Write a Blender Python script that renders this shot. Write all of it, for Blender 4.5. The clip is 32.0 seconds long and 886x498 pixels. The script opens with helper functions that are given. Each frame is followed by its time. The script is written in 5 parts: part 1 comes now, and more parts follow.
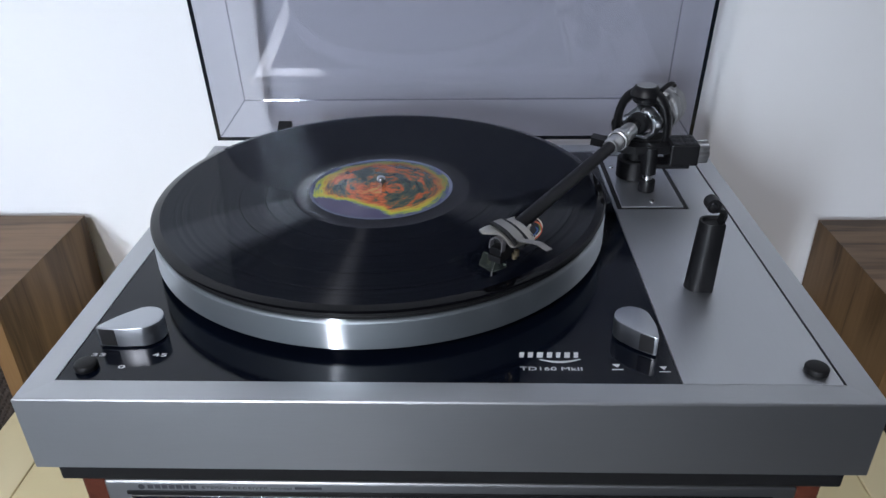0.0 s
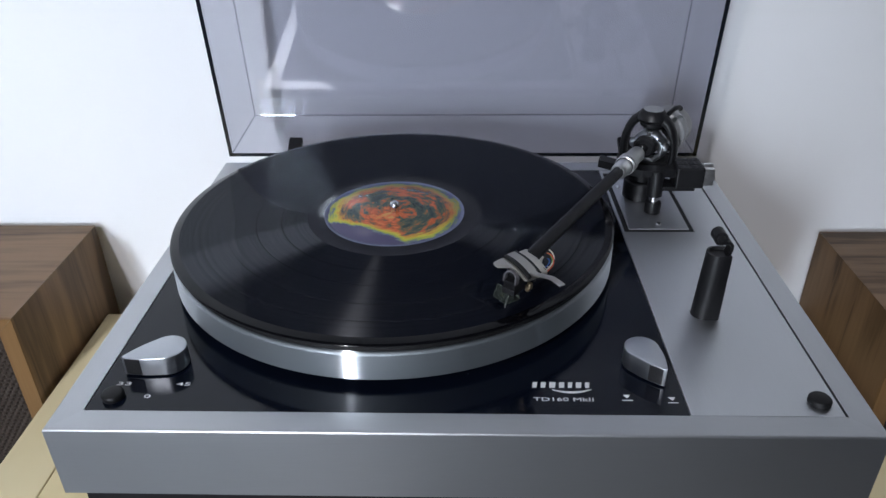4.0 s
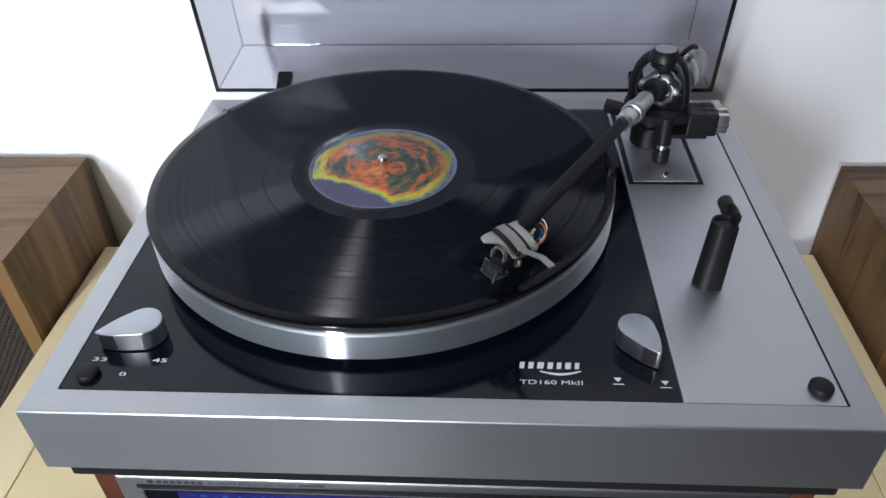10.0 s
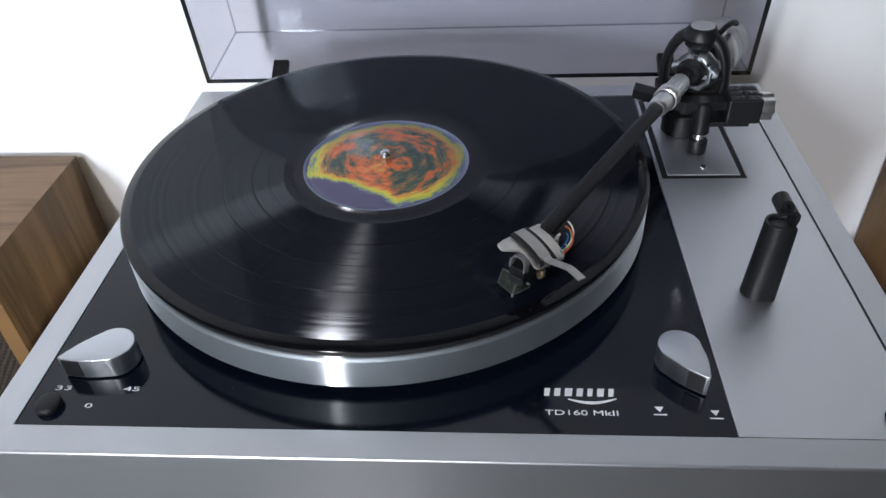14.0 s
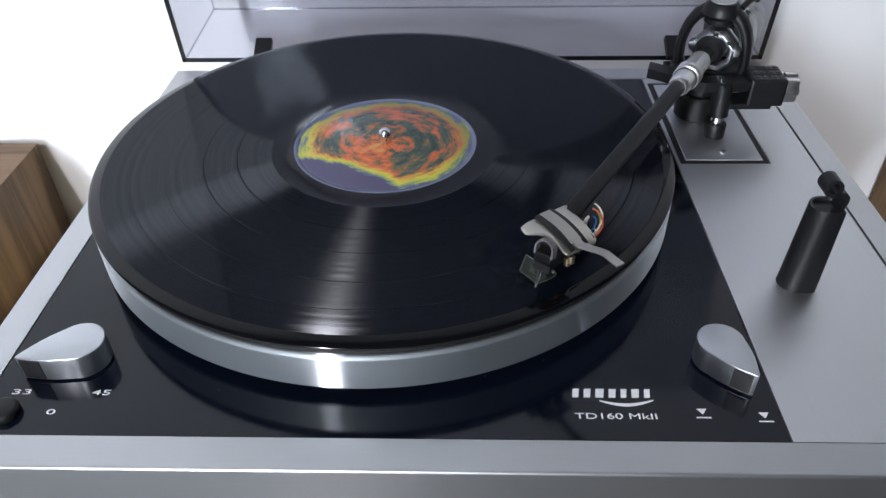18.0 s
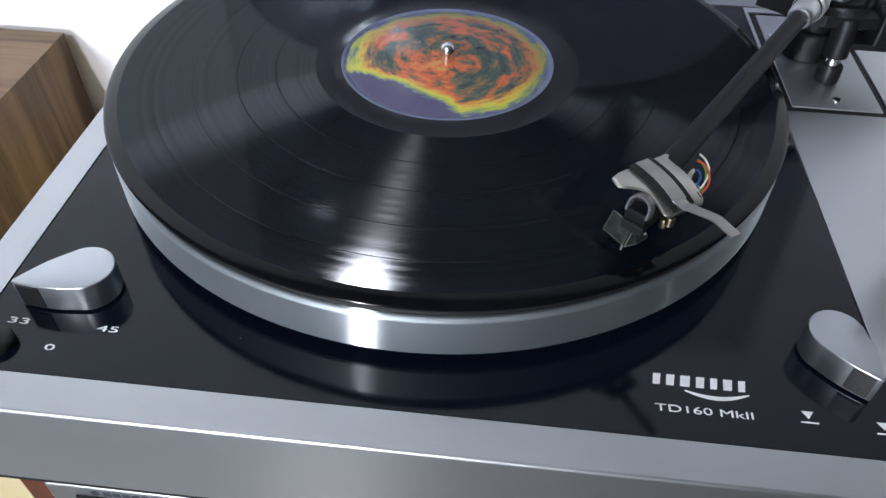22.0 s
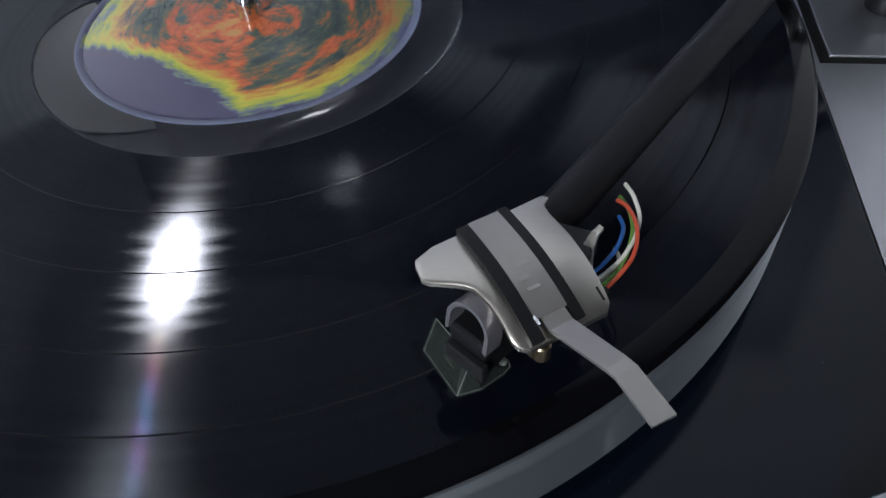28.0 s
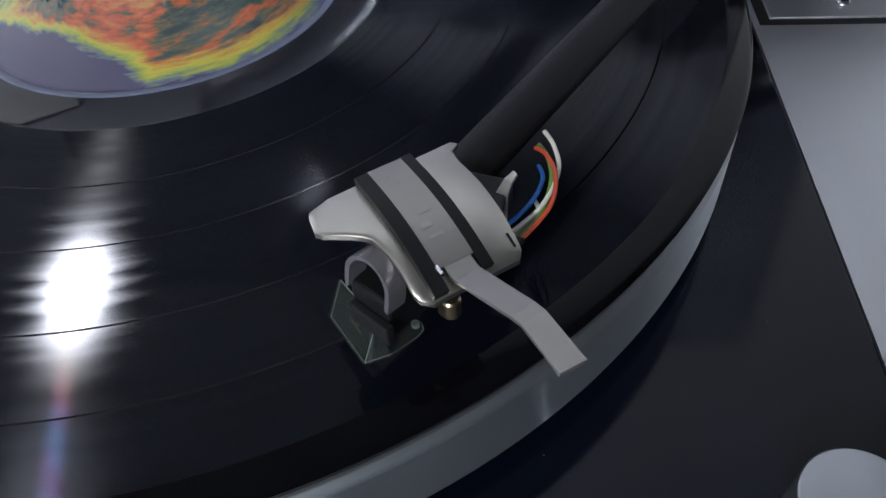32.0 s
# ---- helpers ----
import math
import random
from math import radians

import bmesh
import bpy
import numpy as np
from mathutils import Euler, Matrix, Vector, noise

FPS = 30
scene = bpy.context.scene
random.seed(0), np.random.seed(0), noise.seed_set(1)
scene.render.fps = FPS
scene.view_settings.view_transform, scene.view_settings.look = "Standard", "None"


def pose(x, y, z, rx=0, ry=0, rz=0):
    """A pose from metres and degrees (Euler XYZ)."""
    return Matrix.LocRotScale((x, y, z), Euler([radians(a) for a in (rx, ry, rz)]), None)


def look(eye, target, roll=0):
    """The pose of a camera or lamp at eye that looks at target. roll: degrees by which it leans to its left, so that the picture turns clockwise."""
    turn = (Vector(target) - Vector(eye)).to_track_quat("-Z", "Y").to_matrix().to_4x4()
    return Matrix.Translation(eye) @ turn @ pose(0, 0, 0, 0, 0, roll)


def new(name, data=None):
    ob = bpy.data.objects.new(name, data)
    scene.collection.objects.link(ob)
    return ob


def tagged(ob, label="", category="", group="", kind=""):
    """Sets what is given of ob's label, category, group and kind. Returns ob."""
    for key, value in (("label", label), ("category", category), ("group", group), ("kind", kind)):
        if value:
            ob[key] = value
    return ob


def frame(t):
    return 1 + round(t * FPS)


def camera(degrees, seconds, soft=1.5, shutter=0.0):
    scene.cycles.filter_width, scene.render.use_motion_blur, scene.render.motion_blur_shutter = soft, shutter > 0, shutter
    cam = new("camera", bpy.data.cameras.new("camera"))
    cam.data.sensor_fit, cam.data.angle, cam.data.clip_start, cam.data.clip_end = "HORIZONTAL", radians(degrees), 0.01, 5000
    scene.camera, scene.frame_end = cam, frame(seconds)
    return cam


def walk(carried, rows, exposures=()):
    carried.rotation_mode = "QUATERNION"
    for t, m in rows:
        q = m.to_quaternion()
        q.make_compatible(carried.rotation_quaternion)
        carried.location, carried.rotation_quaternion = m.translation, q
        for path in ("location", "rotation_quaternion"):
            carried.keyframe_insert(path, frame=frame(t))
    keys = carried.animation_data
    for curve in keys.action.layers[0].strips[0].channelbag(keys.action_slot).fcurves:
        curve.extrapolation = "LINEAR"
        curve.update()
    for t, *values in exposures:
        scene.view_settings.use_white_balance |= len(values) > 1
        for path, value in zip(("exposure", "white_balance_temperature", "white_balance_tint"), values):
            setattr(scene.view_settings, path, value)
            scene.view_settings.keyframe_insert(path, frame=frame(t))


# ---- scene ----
cam = camera(61.9, 32.0)
# seconds, eye x y z, yaw, pitch, roll
ROWS = [
    (0, 0.0597, -0.4730, 1.2464, 2.13, -29.48, -1.01),
    (0.5, 0.0588, -0.4801, 1.2511, 2.15, -29.45, -1.22),
    (1, 0.0565, -0.4846, 1.2561, 2.12, -29.37, -1.14),
    (1.5, 0.0582, -0.4853, 1.2659, 2.04, -29.14, -1.00),
    (2, 0.0557, -0.4818, 1.2684, 2.16, -29.03, -0.98),
    (2.5, 0.0534, -0.4832, 1.2732, 2.25, -29.29, -1.09),
    (4.5, 0.0490, -0.4667, 1.2743, 1.86, -30.86, -0.75),
    (5, 0.0484, -0.4636, 1.2740, 1.99, -31.40, -0.79),
    (5.5, 0.0485, -0.4592, 1.2719, 2.18, -31.92, -0.66),
    (6, 0.0510, -0.4512, 1.2680, 2.40, -32.62, -0.38),
    (6.5, 0.0567, -0.4420, 1.2642, 2.40, -33.52, -0.57),
    (7, 0.0612, -0.4347, 1.2650, 2.25, -34.29, -0.67),
    (7.5, 0.0660, -0.4400, 1.2716, 2.09, -34.81, -0.48),
    (8, 0.0666, -0.4443, 1.2805, 2.04, -35.18, -0.45),
    (8.5, 0.0659, -0.4424, 1.2849, 2.39, -35.59, -0.77),
    (9, 0.0630, -0.4370, 1.2867, 2.92, -36.51, -1.08),
    (9.5, 0.0638, -0.4288, 1.2885, 3.47, -37.54, -1.41),
    (10, 0.0670, -0.4257, 1.2947, 3.83, -38.37, -1.72),
    (10.5, 0.0683, -0.4255, 1.2966, 4.07, -38.63, -1.95),
    (11, 0.0705, -0.4202, 1.2974, 4.18, -38.54, -2.20),
    (11.5, 0.0715, -0.4147, 1.2972, 4.27, -38.39, -2.63),
    (12, 0.0718, -0.4102, 1.2951, 4.29, -38.40, -2.81),
    (12.5, 0.0683, -0.4023, 1.2896, 4.30, -38.50, -2.82),
    (13, 0.0669, -0.3953, 1.2828, 4.54, -38.65, -2.71),
    (13.5, 0.0683, -0.3890, 1.2762, 4.92, -38.77, -2.99),
    (14, 0.0656, -0.3784, 1.2672, 5.24, -38.91, -3.26),
    (14.5, 0.0644, -0.3758, 1.2598, 5.56, -38.95, -3.48),
    (16.5, 0.0499, -0.3655, 1.2458, 4.30, -38.91, -3.19),
    (17, 0.0469, -0.3623, 1.2440, 3.54, -38.78, -2.56),
    (17.5, 0.0442, -0.3576, 1.2400, 2.84, -38.74, -1.97),
    (18, 0.0437, -0.3546, 1.2372, 2.19, -38.71, -1.23),
    (18.5, 0.0425, -0.3475, 1.2313, 1.82, -38.96, -0.71),
    (19, 0.0403, -0.3448, 1.2275, 1.71, -39.44, -0.42),
    (19.5, 0.0390, -0.3415, 1.2254, 1.86, -40.03, -0.08),
    (20, 0.0331, -0.3321, 1.2165, 2.23, -40.63, 0.33),
    (20.5, 0.0319, -0.3258, 1.2091, 2.83, -41.25, 0.06),
    (21, 0.0431, -0.3182, 1.2114, 3.57, -42.05, -0.21),
    (21.5, 0.0476, -0.3151, 1.2096, 4.22, -43.61, 1.75),
    (22, 0.0278, -0.3118, 1.2119, 5.14, -44.75, 1.40),
    (22.5, 0.0223, -0.2964, 1.2112, 3.91, -45.41, 0.92),
    (23, 0.0232, -0.2772, 1.2083, 1.47, -45.96, 1.72),
    (23.5, 0.0227, -0.2694, 1.2043, -0.32, -46.37, 2.46),
    (24, 0.0330, -0.2570, 1.2003, -1.16, -46.41, 1.60),
    (24.5, 0.0539, -0.2337, 1.1868, 0.95, -46.64, 0.54),
    (26.5, 0.0759, -0.1980, 1.1539, 10.82, -47.92, -4.51),
    (27, 0.0764, -0.1937, 1.1519, 9.89, -48.35, -4.18),
    (27.5, 0.0804, -0.1906, 1.1471, 9.95, -48.59, -4.70),
    (28, 0.0848, -0.1873, 1.1433, 10.56, -48.54, -5.15),
    (28.5, 0.0854, -0.1844, 1.1416, 10.16, -48.78, -5.10),
    (29, 0.0860, -0.1832, 1.1375, 9.63, -48.46, -4.80),
    (29.5, 0.0856, -0.1814, 1.1345, 9.40, -48.60, -4.78),
    (30, 0.0877, -0.1800, 1.1324, 9.50, -48.64, -4.99),
    (30.5, 0.0870, -0.1800, 1.1292, 8.83, -49.05, -4.62),
    (31, 0.0888, -0.1811, 1.1284, 8.69, -48.96, -4.50),
    (31.5, 0.0924, -0.1827, 1.1287, 8.27, -48.76, -4.84),
    (32, 0.0946, -0.1859, 1.1295, 7.39, -48.18, -4.89),
]
walk(cam, [(t, pose(x, y, z, 90 + pitch, 0, yaw) @ pose(0, 0, 0, 0, 0, roll)) for t, x, y, z, yaw, pitch, roll in ROWS], [(0, -0.68, 6150, 10), (2, -0.68, 6150, 10), (6, -0.54, 6250, 10), (9, -0.36, 6350, 10), (17, -0.22, 6400, 10), (20, -0.02, 6350, 10), (23, -0.18, 6250, 10), (28, -0.5, 6250, 10), (32, -0.5, 6250, 10)])

# ---- light ----
world = bpy.data.worlds.new("world")
scene.world = world
world.use_nodes = True
wn = world.node_tree.nodes
sky = wn.new("ShaderNodeTexSky")
sky.sky_type, sky.sun_disc = "NISHITA", False
sky.sun_elevation, sky.sun_rotation = radians(38), radians(210)
wn["Background"].inputs[1].default_value = 0.12
world.node_tree.links.new(sky.outputs[0], wn["Background"].inputs[0])


def area_lamp(name, m, sx, sy, watts, colour):
    data = bpy.data.lights.new(name, "AREA")
    data.shape, data.size, data.size_y, data.energy, data.color = "RECTANGLE", sx, sy, watts, colour
    ob = new(name, data)
    ob.matrix_world = m
    return ob


# daylight from outside the barred window behind the camera
WIN = dict(x0=-1.14, x1=-0.70, z0=0.90, z1=2.34)
WY = -3.20
area_lamp("window_sky_light", look((-0.92, WY - 0.17, 1.70), (-0.50, 0.27, 1.10)), 0.44, 0.60, 31, (0.84, 0.91, 1.0)).data.spread = radians(60)
area_lamp("window_low_light", look((-0.92, WY - 0.17, 1.16), (-0.92, 0, 1.16)), 0.44, 0.51, 50, (0.80, 0.90, 1.0))
# ceiling light in front of the shelf, to its left
LAMP = (-0.68, -1.85, 2.478)
area_lamp("ceiling_lamp_light", pose(*LAMP), 0.44, 0.26, 5, (0.98, 0.96, 0.99))
area_lamp("ceiling_tube_light", pose(LAMP[0], LAMP[1], LAMP[2] - 0.007), 0.09, 0.25, 66, (0.98, 0.96, 0.99))


# ---- materials ----
def material(name):
    m = bpy.data.materials.new(name)
    m.use_nodes = True
    return m, m.node_tree.nodes, m.node_tree.links, m.node_tree.nodes["Principled BSDF"]


def coords(n, l, scale=(1, 1, 1), rot=(0, 0, 0)):
    tc, mp = n.new("ShaderNodeTexCoord"), n.new("ShaderNodeMapping")
    mp.inputs["Scale"].default_value, mp.inputs["Rotation"].default_value = scale, rot
    l.new(tc.outputs["Object"], mp.inputs["Vector"])
    return mp.outputs[0]


def noise_tex(n, l, vec, scale, detail=4.0, rough=0.55):
    t = n.new("ShaderNodeTexNoise")
    t.inputs["Scale"].default_value, t.inputs["Detail"].default_value, t.inputs["Roughness"].default_value = scale, detail, rough
    l.new(vec, t.inputs["Vector"])
    return t.outputs["Fac"]


def ramp(n, l, fac, *stops):
    r = n.new("ShaderNodeValToRGB")
    r.color_ramp.elements.remove(r.color_ramp.elements[1])
    for k, (p, c) in enumerate(stops):
        e = r.color_ramp.elements[0] if k == 0 else r.color_ramp.elements.new(p)
        e.position, e.color = p, (*c, 1) if len(c) == 3 else c
    l.new(fac, r.inputs[0])
    return r.outputs[0]


def grey(v):
    return (v, v, v)


def bump(n, l, fac, bsdf, strength=0.1, dist=0.001):
    b = n.new("ShaderNodeBump")
    b.inputs["Strength"].default_value, b.inputs["Distance"].default_value = strength, dist
    l.new(fac, b.inputs["Height"])
    l.new(b.outputs[0], bsdf.inputs["Normal"])
    return b


def plain(name, colour, rough=0.5, metal=0.0, vary=0.12, scale=60, relief=0.05, dist=0.0004, spec=0.5):
    """A paint, plastic or rubber with faint blotches and fine relief."""
    m, n, l, b = material(name)
    v = coords(n, l)
    f = noise_tex(n, l, v, scale, 5)
    lo, hi = [c * (1 - vary) for c in colour], [min(1, c * (1 + vary)) for c in colour]
    l.new(ramp(n, l, f, (0.3, lo), (0.7, hi)), b.inputs["Base Color"])
    f2 = noise_tex(n, l, v, scale * 14, 3)
    l.new(ramp(n, l, f2, (0.25, grey(max(0.02, rough - 0.05))), (0.75, grey(min(1, rough + 0.05)))), b.inputs["Roughness"])
    b.inputs["Metallic"].default_value, b.inputs["Specular IOR Level"].default_value = metal, spec
    bump(n, l, f2, b, relief, dist)
    return m


def brushed(name, axis, base=0.50, rough=0.36, relief=0.07, tint=(0.97, 0.99, 1.02), aniso=0.45):
    """Brushed aluminium whose hairlines run along the axis."""
    m, n, l, b = material(name)
    s = [1900, 1900, 1900]
    s["xyz".index(axis)] = 60
    f = noise_tex(n, l, coords(n, l, s), 1.0, 3)
    big = noise_tex(n, l, coords(n, l), 14, 4)
    add = n.new("ShaderNodeMath")
    add.operation = "MULTIPLY_ADD"
    l.new(f, add.inputs[0])
    add.inputs[1].default_value = 0.75
    half = n.new("ShaderNodeMath")
    half.operation = "MULTIPLY"
    l.new(big, half.inputs[0])
    half.inputs[1].default_value = 0.25
    l.new(half.outputs[0], add.inputs[2])
    c0, c1 = [base * 0.975 * k for k in tint], [min(1, base * 1.025 * k) for k in tint]
    l.new(ramp(n, l, add.outputs[0], (0.3, c0), (0.7, c1)), b.inputs["Base Color"])
    l.new(ramp(n, l, add.outputs[0], (0.25, grey(rough - 0.025)), (0.75, grey(rough + 0.03))), b.inputs["Roughness"])
    b.inputs["Metallic"].default_value, b.inputs["Anisotropic"].default_value = 1.0, aniso
    along = n.new("ShaderNodeCombineXYZ")
    along.inputs["xyz".index(axis)].default_value = 1.0
    l.new(along.outputs[0], b.inputs["Tangent"])
    b.inputs["Anisotropic Rotation"].default_value = 0.25
    bump(n, l, f, b, relief, 0.0002)
    return m


def wood(name, dark, light, axis, ring=9.0, rough=0.42, fine=1.0):
    """Veneer with its grain along the axis."""
    m, n, l, b = material(name)
    s = [1.0, 1.0, 1.0]
    s["xyz".index(axis)] = 0.09
    v = coords(n, l, s)
    warp = noise_tex(n, l, v, ring, 5, 0.6)
    band = n.new("ShaderNodeMath")
    band.operation = "MULTIPLY"
    l.new(warp, band.inputs[0])
    band.inputs[1].default_value = 34.0
    sine = n.new("ShaderNodeMath")
    sine.operation = "SINE"
    l.new(band.outputs[0], sine.inputs[0])
    s2 = [520.0 * fine] * 3
    s2["xyz".index(axis)] = 14.0
    pores = noise_tex(n, l, coords(n, l, s2), 1.0, 3, 0.6)
    mix = n.new("ShaderNodeMath")
    mix.operation = "MULTIPLY_ADD"
    l.new(sine.outputs[0], mix.inputs[0])
    mix.inputs[1].default_value = 0.16
    l.new(warp, mix.inputs[2])
    mix2 = n.new("ShaderNodeMath")
    mix2.operation = "MULTIPLY_ADD"
    l.new(pores, mix2.inputs[0])
    mix2.inputs[1].default_value = 0.35
    l.new(mix.outputs[0], mix2.inputs[2])
    mid = [(a + c) / 2 for a, c in zip(dark, light)]
    l.new(ramp(n, l, mix2.outputs[0], (0.40, dark), (0.62, mid), (0.92, light)), b.inputs["Base Color"])
    b.inputs["Roughness"].default_value, b.inputs["Specular IOR Level"].default_value = rough, 0.2
    bump(n, l, pores, b, 0.15, 0.0003)
    return m


def clear(name, colour, rough=0.02):
    """Clear plastic or glass sheet: see-through, with a sharp skin reflection."""
    m, n, l, b = material(name)
    out = n["Material Output"]
    tr, gl, mix, fr = (n.new("ShaderNode" + k) for k in ("BsdfTransparent", "BsdfGlossy", "MixShader", "LayerWeight"))
    tr.inputs[0].default_value = (*colour, 1)
    gl.inputs["Roughness"].default_value = rough
    fr.inputs[0].default_value = 0.5
    f = noise_tex(n, l, coords(n, l), 6, 4)
    l.new(ramp(n, l, f, (0.3, grey(rough)), (0.75, grey(rough + 0.03))), gl.inputs["Roughness"])
    p5, sch = n.new("ShaderNodeMath"), n.new("ShaderNodeMath")
    p5.operation, sch.operation = "POWER", "MULTIPLY_ADD"
    l.new(fr.outputs["Facing"], p5.inputs[0])
    p5.inputs[1].default_value = 5.0
    l.new(p5.outputs[0], sch.inputs[0])
    sch.inputs[1].default_value, sch.inputs[2].default_value = 0.925, 0.075
    l.new(sch.outputs[0], mix.inputs[0])
    l.new(tr.outputs[0], mix.inputs[1])
    l.new(gl.outputs[0], mix.inputs[2])
    l.new(mix.outputs[0], out.inputs[0])
    return m


ALU_X = brushed("brushed_aluminium_x", "x", 0.53, 0.405, aniso=0.35)
ALU_Y = brushed("brushed_aluminium_y", "y")
ALU_PANEL = brushed("brushed_panel", "y", 0.60, 0.42)
ALU_DULL = brushed("dull_brushed_front", "x", 0.34, 0.40)


def turned(name):
    """Aluminium turned on a lathe: a soft sheen, and a narrow one drawn out across the fine lines."""
    m, n, l, b = material(name)
    f = noise_tex(n, l, coords(n, l, (0.3, 0.3, 2600)), 1.0, 3)
    col = ramp(n, l, f, (0.3, (0.47, 0.525, 0.56)), (0.7, (0.53, 0.585, 0.62)))
    l.new(col, b.inputs["Base Color"])
    l.new(ramp(n, l, f, (0.3, grey(0.56)), (0.7, grey(0.62))), b.inputs["Roughness"])
    b.inputs["Metallic"].default_value = 1.0
    tan = n.new("ShaderNodeTangent")
    tan.direction_type, tan.axis = "RADIAL", "Z"
    bright = ramp(n, l, f, (0.3, (0.80, 0.83, 0.86)), (0.7, (0.86, 0.89, 0.92)))
    last = b.outputs[0]
    for rough, aniso, share in ((0.42, 0.20, 0.40), (0.46, 0.94, 0.42), (0.30, 0.97, 0.18)):
        g, mix = n.new("ShaderNodeBsdfAnisotropic"), n.new("ShaderNodeMixShader")
        g.inputs["Roughness"].default_value, g.inputs["Anisotropy"].default_value = rough, aniso
        l.new(bright if aniso > 0.5 else col, g.inputs["Color"])
        l.new(tan.outputs[0], g.inputs["Tangent"])
        mix.inputs[0].default_value = share
        l.new(last, mix.inputs[1])
        l.new(g.outputs[0], mix.inputs[2])
        last = mix.outputs[0]
    l.new(last, n["Material Output"].inputs[0])
    bump(n, l, f, b, 0.01, 0.0001)
    return m


TURNED = turned("turned_aluminium")
CHROME = plain("chrome", (0.78, 0.79, 0.80), 0.12, 1.0, 0.05, 60, 0.0)


def satin(name, colour, rough, metal=1.0, spec=0.5):
    """Smooth metal or plastic with a soft sheen and faint handling marks."""
    m, n, l, b = material(name)
    f = noise_tex(n, l, coords(n, l), 90, 4)
    l.new(ramp(n, l, f, (0.3, [c * 0.97 for c in colour]), (0.7, [c * 1.02 for c in colour])), b.inputs["Base Color"])
    l.new(ramp(n, l, f, (0.3, grey(rough - 0.02)), (0.75, grey(rough + 0.03))), b.inputs["Roughness"])
    b.inputs["Metallic"].default_value, b.inputs["Specular IOR Level"].default_value = metal, spec
    return m


PLATE_BLACK = satin("satin_black_plate", (0.0025, 0.0040, 0.0090), 0.110, 0.0, 0.30)
SILVER = satin("satin_silver", (0.49, 0.51, 0.54), 0.33)
BRIGHT = satin("bright_metal", (0.76, 0.76, 0.76), 0.34)
STEEL_WARM = brushed("satin_steel", "x", 0.57, 0.33, 0.05, (1.05, 1.0, 0.89), 0.25)
BLACK_PLASTIC = plain("black_plastic", (0.006, 0.006, 0.007), 0.42, 0, 0.2, 90, 0.02, 0.0003, 0.35)
BLACK_MATT = plain("matt_black", (0.006, 0.006, 0.007), 0.6, 0, 0.2, 90, 0.02, 0.0003, 0.35)
RUBBER = satin("black_rubber", (0.006, 0.006, 0.0065), 0.48, 0.0, 0.3)
ARM_BLACK = plain("black_arm_tube", (0.011, 0.011, 0.013), 0.46, 0, 0.15, 120, 0.02, 0.0003, 0.22)
GREY_CAP = plain("grey_cap", (0.30, 0.31, 0.32), 0.4, 0, 0.08)
DARK_GREY = plain("dark_grey_plastic", (0.10, 0.102, 0.106), 0.42, 0, 0.2, 200)
GREY_LID = satin("dark_grey_lid", (0.028, 0.029, 0.032), 0.34, 0.0)
WEIGHT_GREY = plain("grey_counterweight", (0.26, 0.265, 0.27), 0.4, 0.2, 0.06)
WHITE_INK = plain("white_print", (0.72, 0.73, 0.75), 0.5, 0, 0.06, 200)
HOOD_GREY = plain("grey_metal_hood", (0.13, 0.125, 0.135), 0.38, 0.3, 0.06, 120, 0.01)
DUST = plain("pale_dust", (0.22, 0.22, 0.23), 0.8, 0, 0.1)
CLIP_GREY = satin("grey_clip", (0.375, 0.36, 0.335), 0.36, 0.8)
BRASS_DULL = satin("dull_brass", (0.42, 0.34, 0.22), 0.30)
# darker copy of the knob silver, shade between ribs put into colour
RIB_GREY = satin("shaded_rib_metal", (0.20, 0.195, 0.20), 0.40)
OLIVE_INK = plain("olive_print", (0.20, 0.20, 0.09), 0.5, 0, 0.1)
DARK_INK = plain("dark_print", (0.05, 0.05, 0.06), 0.5, 0, 0.1)
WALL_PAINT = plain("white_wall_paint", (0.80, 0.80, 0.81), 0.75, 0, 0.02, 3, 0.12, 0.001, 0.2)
# unseen walls and ceiling, their colour darkened to cut bounced light
WALL_DIM = plain("dimmed_unseen_south_wall", (0.22, 0.215, 0.22), 0.8, 0, 0.05, 3, 0.1, 0.001, 0.2)
WALL_MID = plain("dimmed_unseen_west_wall", (0.30, 0.30, 0.31), 0.8, 0, 0.04, 3, 0.1, 0.001, 0.2)
WALL_DARK = plain("dimmed_unseen_east_wall", (0.10, 0.098, 0.10), 0.8, 0, 0.05, 3, 0.1, 0.001, 0.2)
CEILING_DIM = plain("dimmed_unseen_ceiling", (0.30, 0.30, 0.31), 0.8, 0, 0.02, 3, 0.1, 0.001, 0.2)
CURTAIN = plain("dark_curtain_cloth", (0.06, 0.06, 0.065), 0.85, 0, 0.15, 300, 0.3)
CREAM = plain("cream_lacquer", (0.66, 0.56, 0.31), 0.42, 0, 0.05, 7, 0.04, 0.0006)
CREAM_EDGE = plain("cream_lacquer_edge", (0.69, 0.59, 0.35), 0.42, 0, 0.05, 7, 0.04, 0.0006)
WALNUT_TOP = wood("walnut_veneer_top", (0.062, 0.038, 0.020), (0.225, 0.142, 0.082), "x", 13)
WALNUT_SIDE = wood("walnut_veneer_side", (0.066, 0.038, 0.017), (0.215, 0.128, 0.062), "z", 12)
WALNUT_EDGE = wood("light_wood_edge", (0.12, 0.062, 0.024), (0.205, 0.118, 0.050), "z", 9)
MAHOGANY = wood("red_brown_wood", (0.045, 0.012, 0.007), (0.115, 0.034, 0.02), "y", 12)
FLOOR_WOOD = plain("grey_floor", (0.048, 0.050, 0.055), 0.16, 0, 0.08, 6, 0.01)
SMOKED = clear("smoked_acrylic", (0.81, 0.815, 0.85))
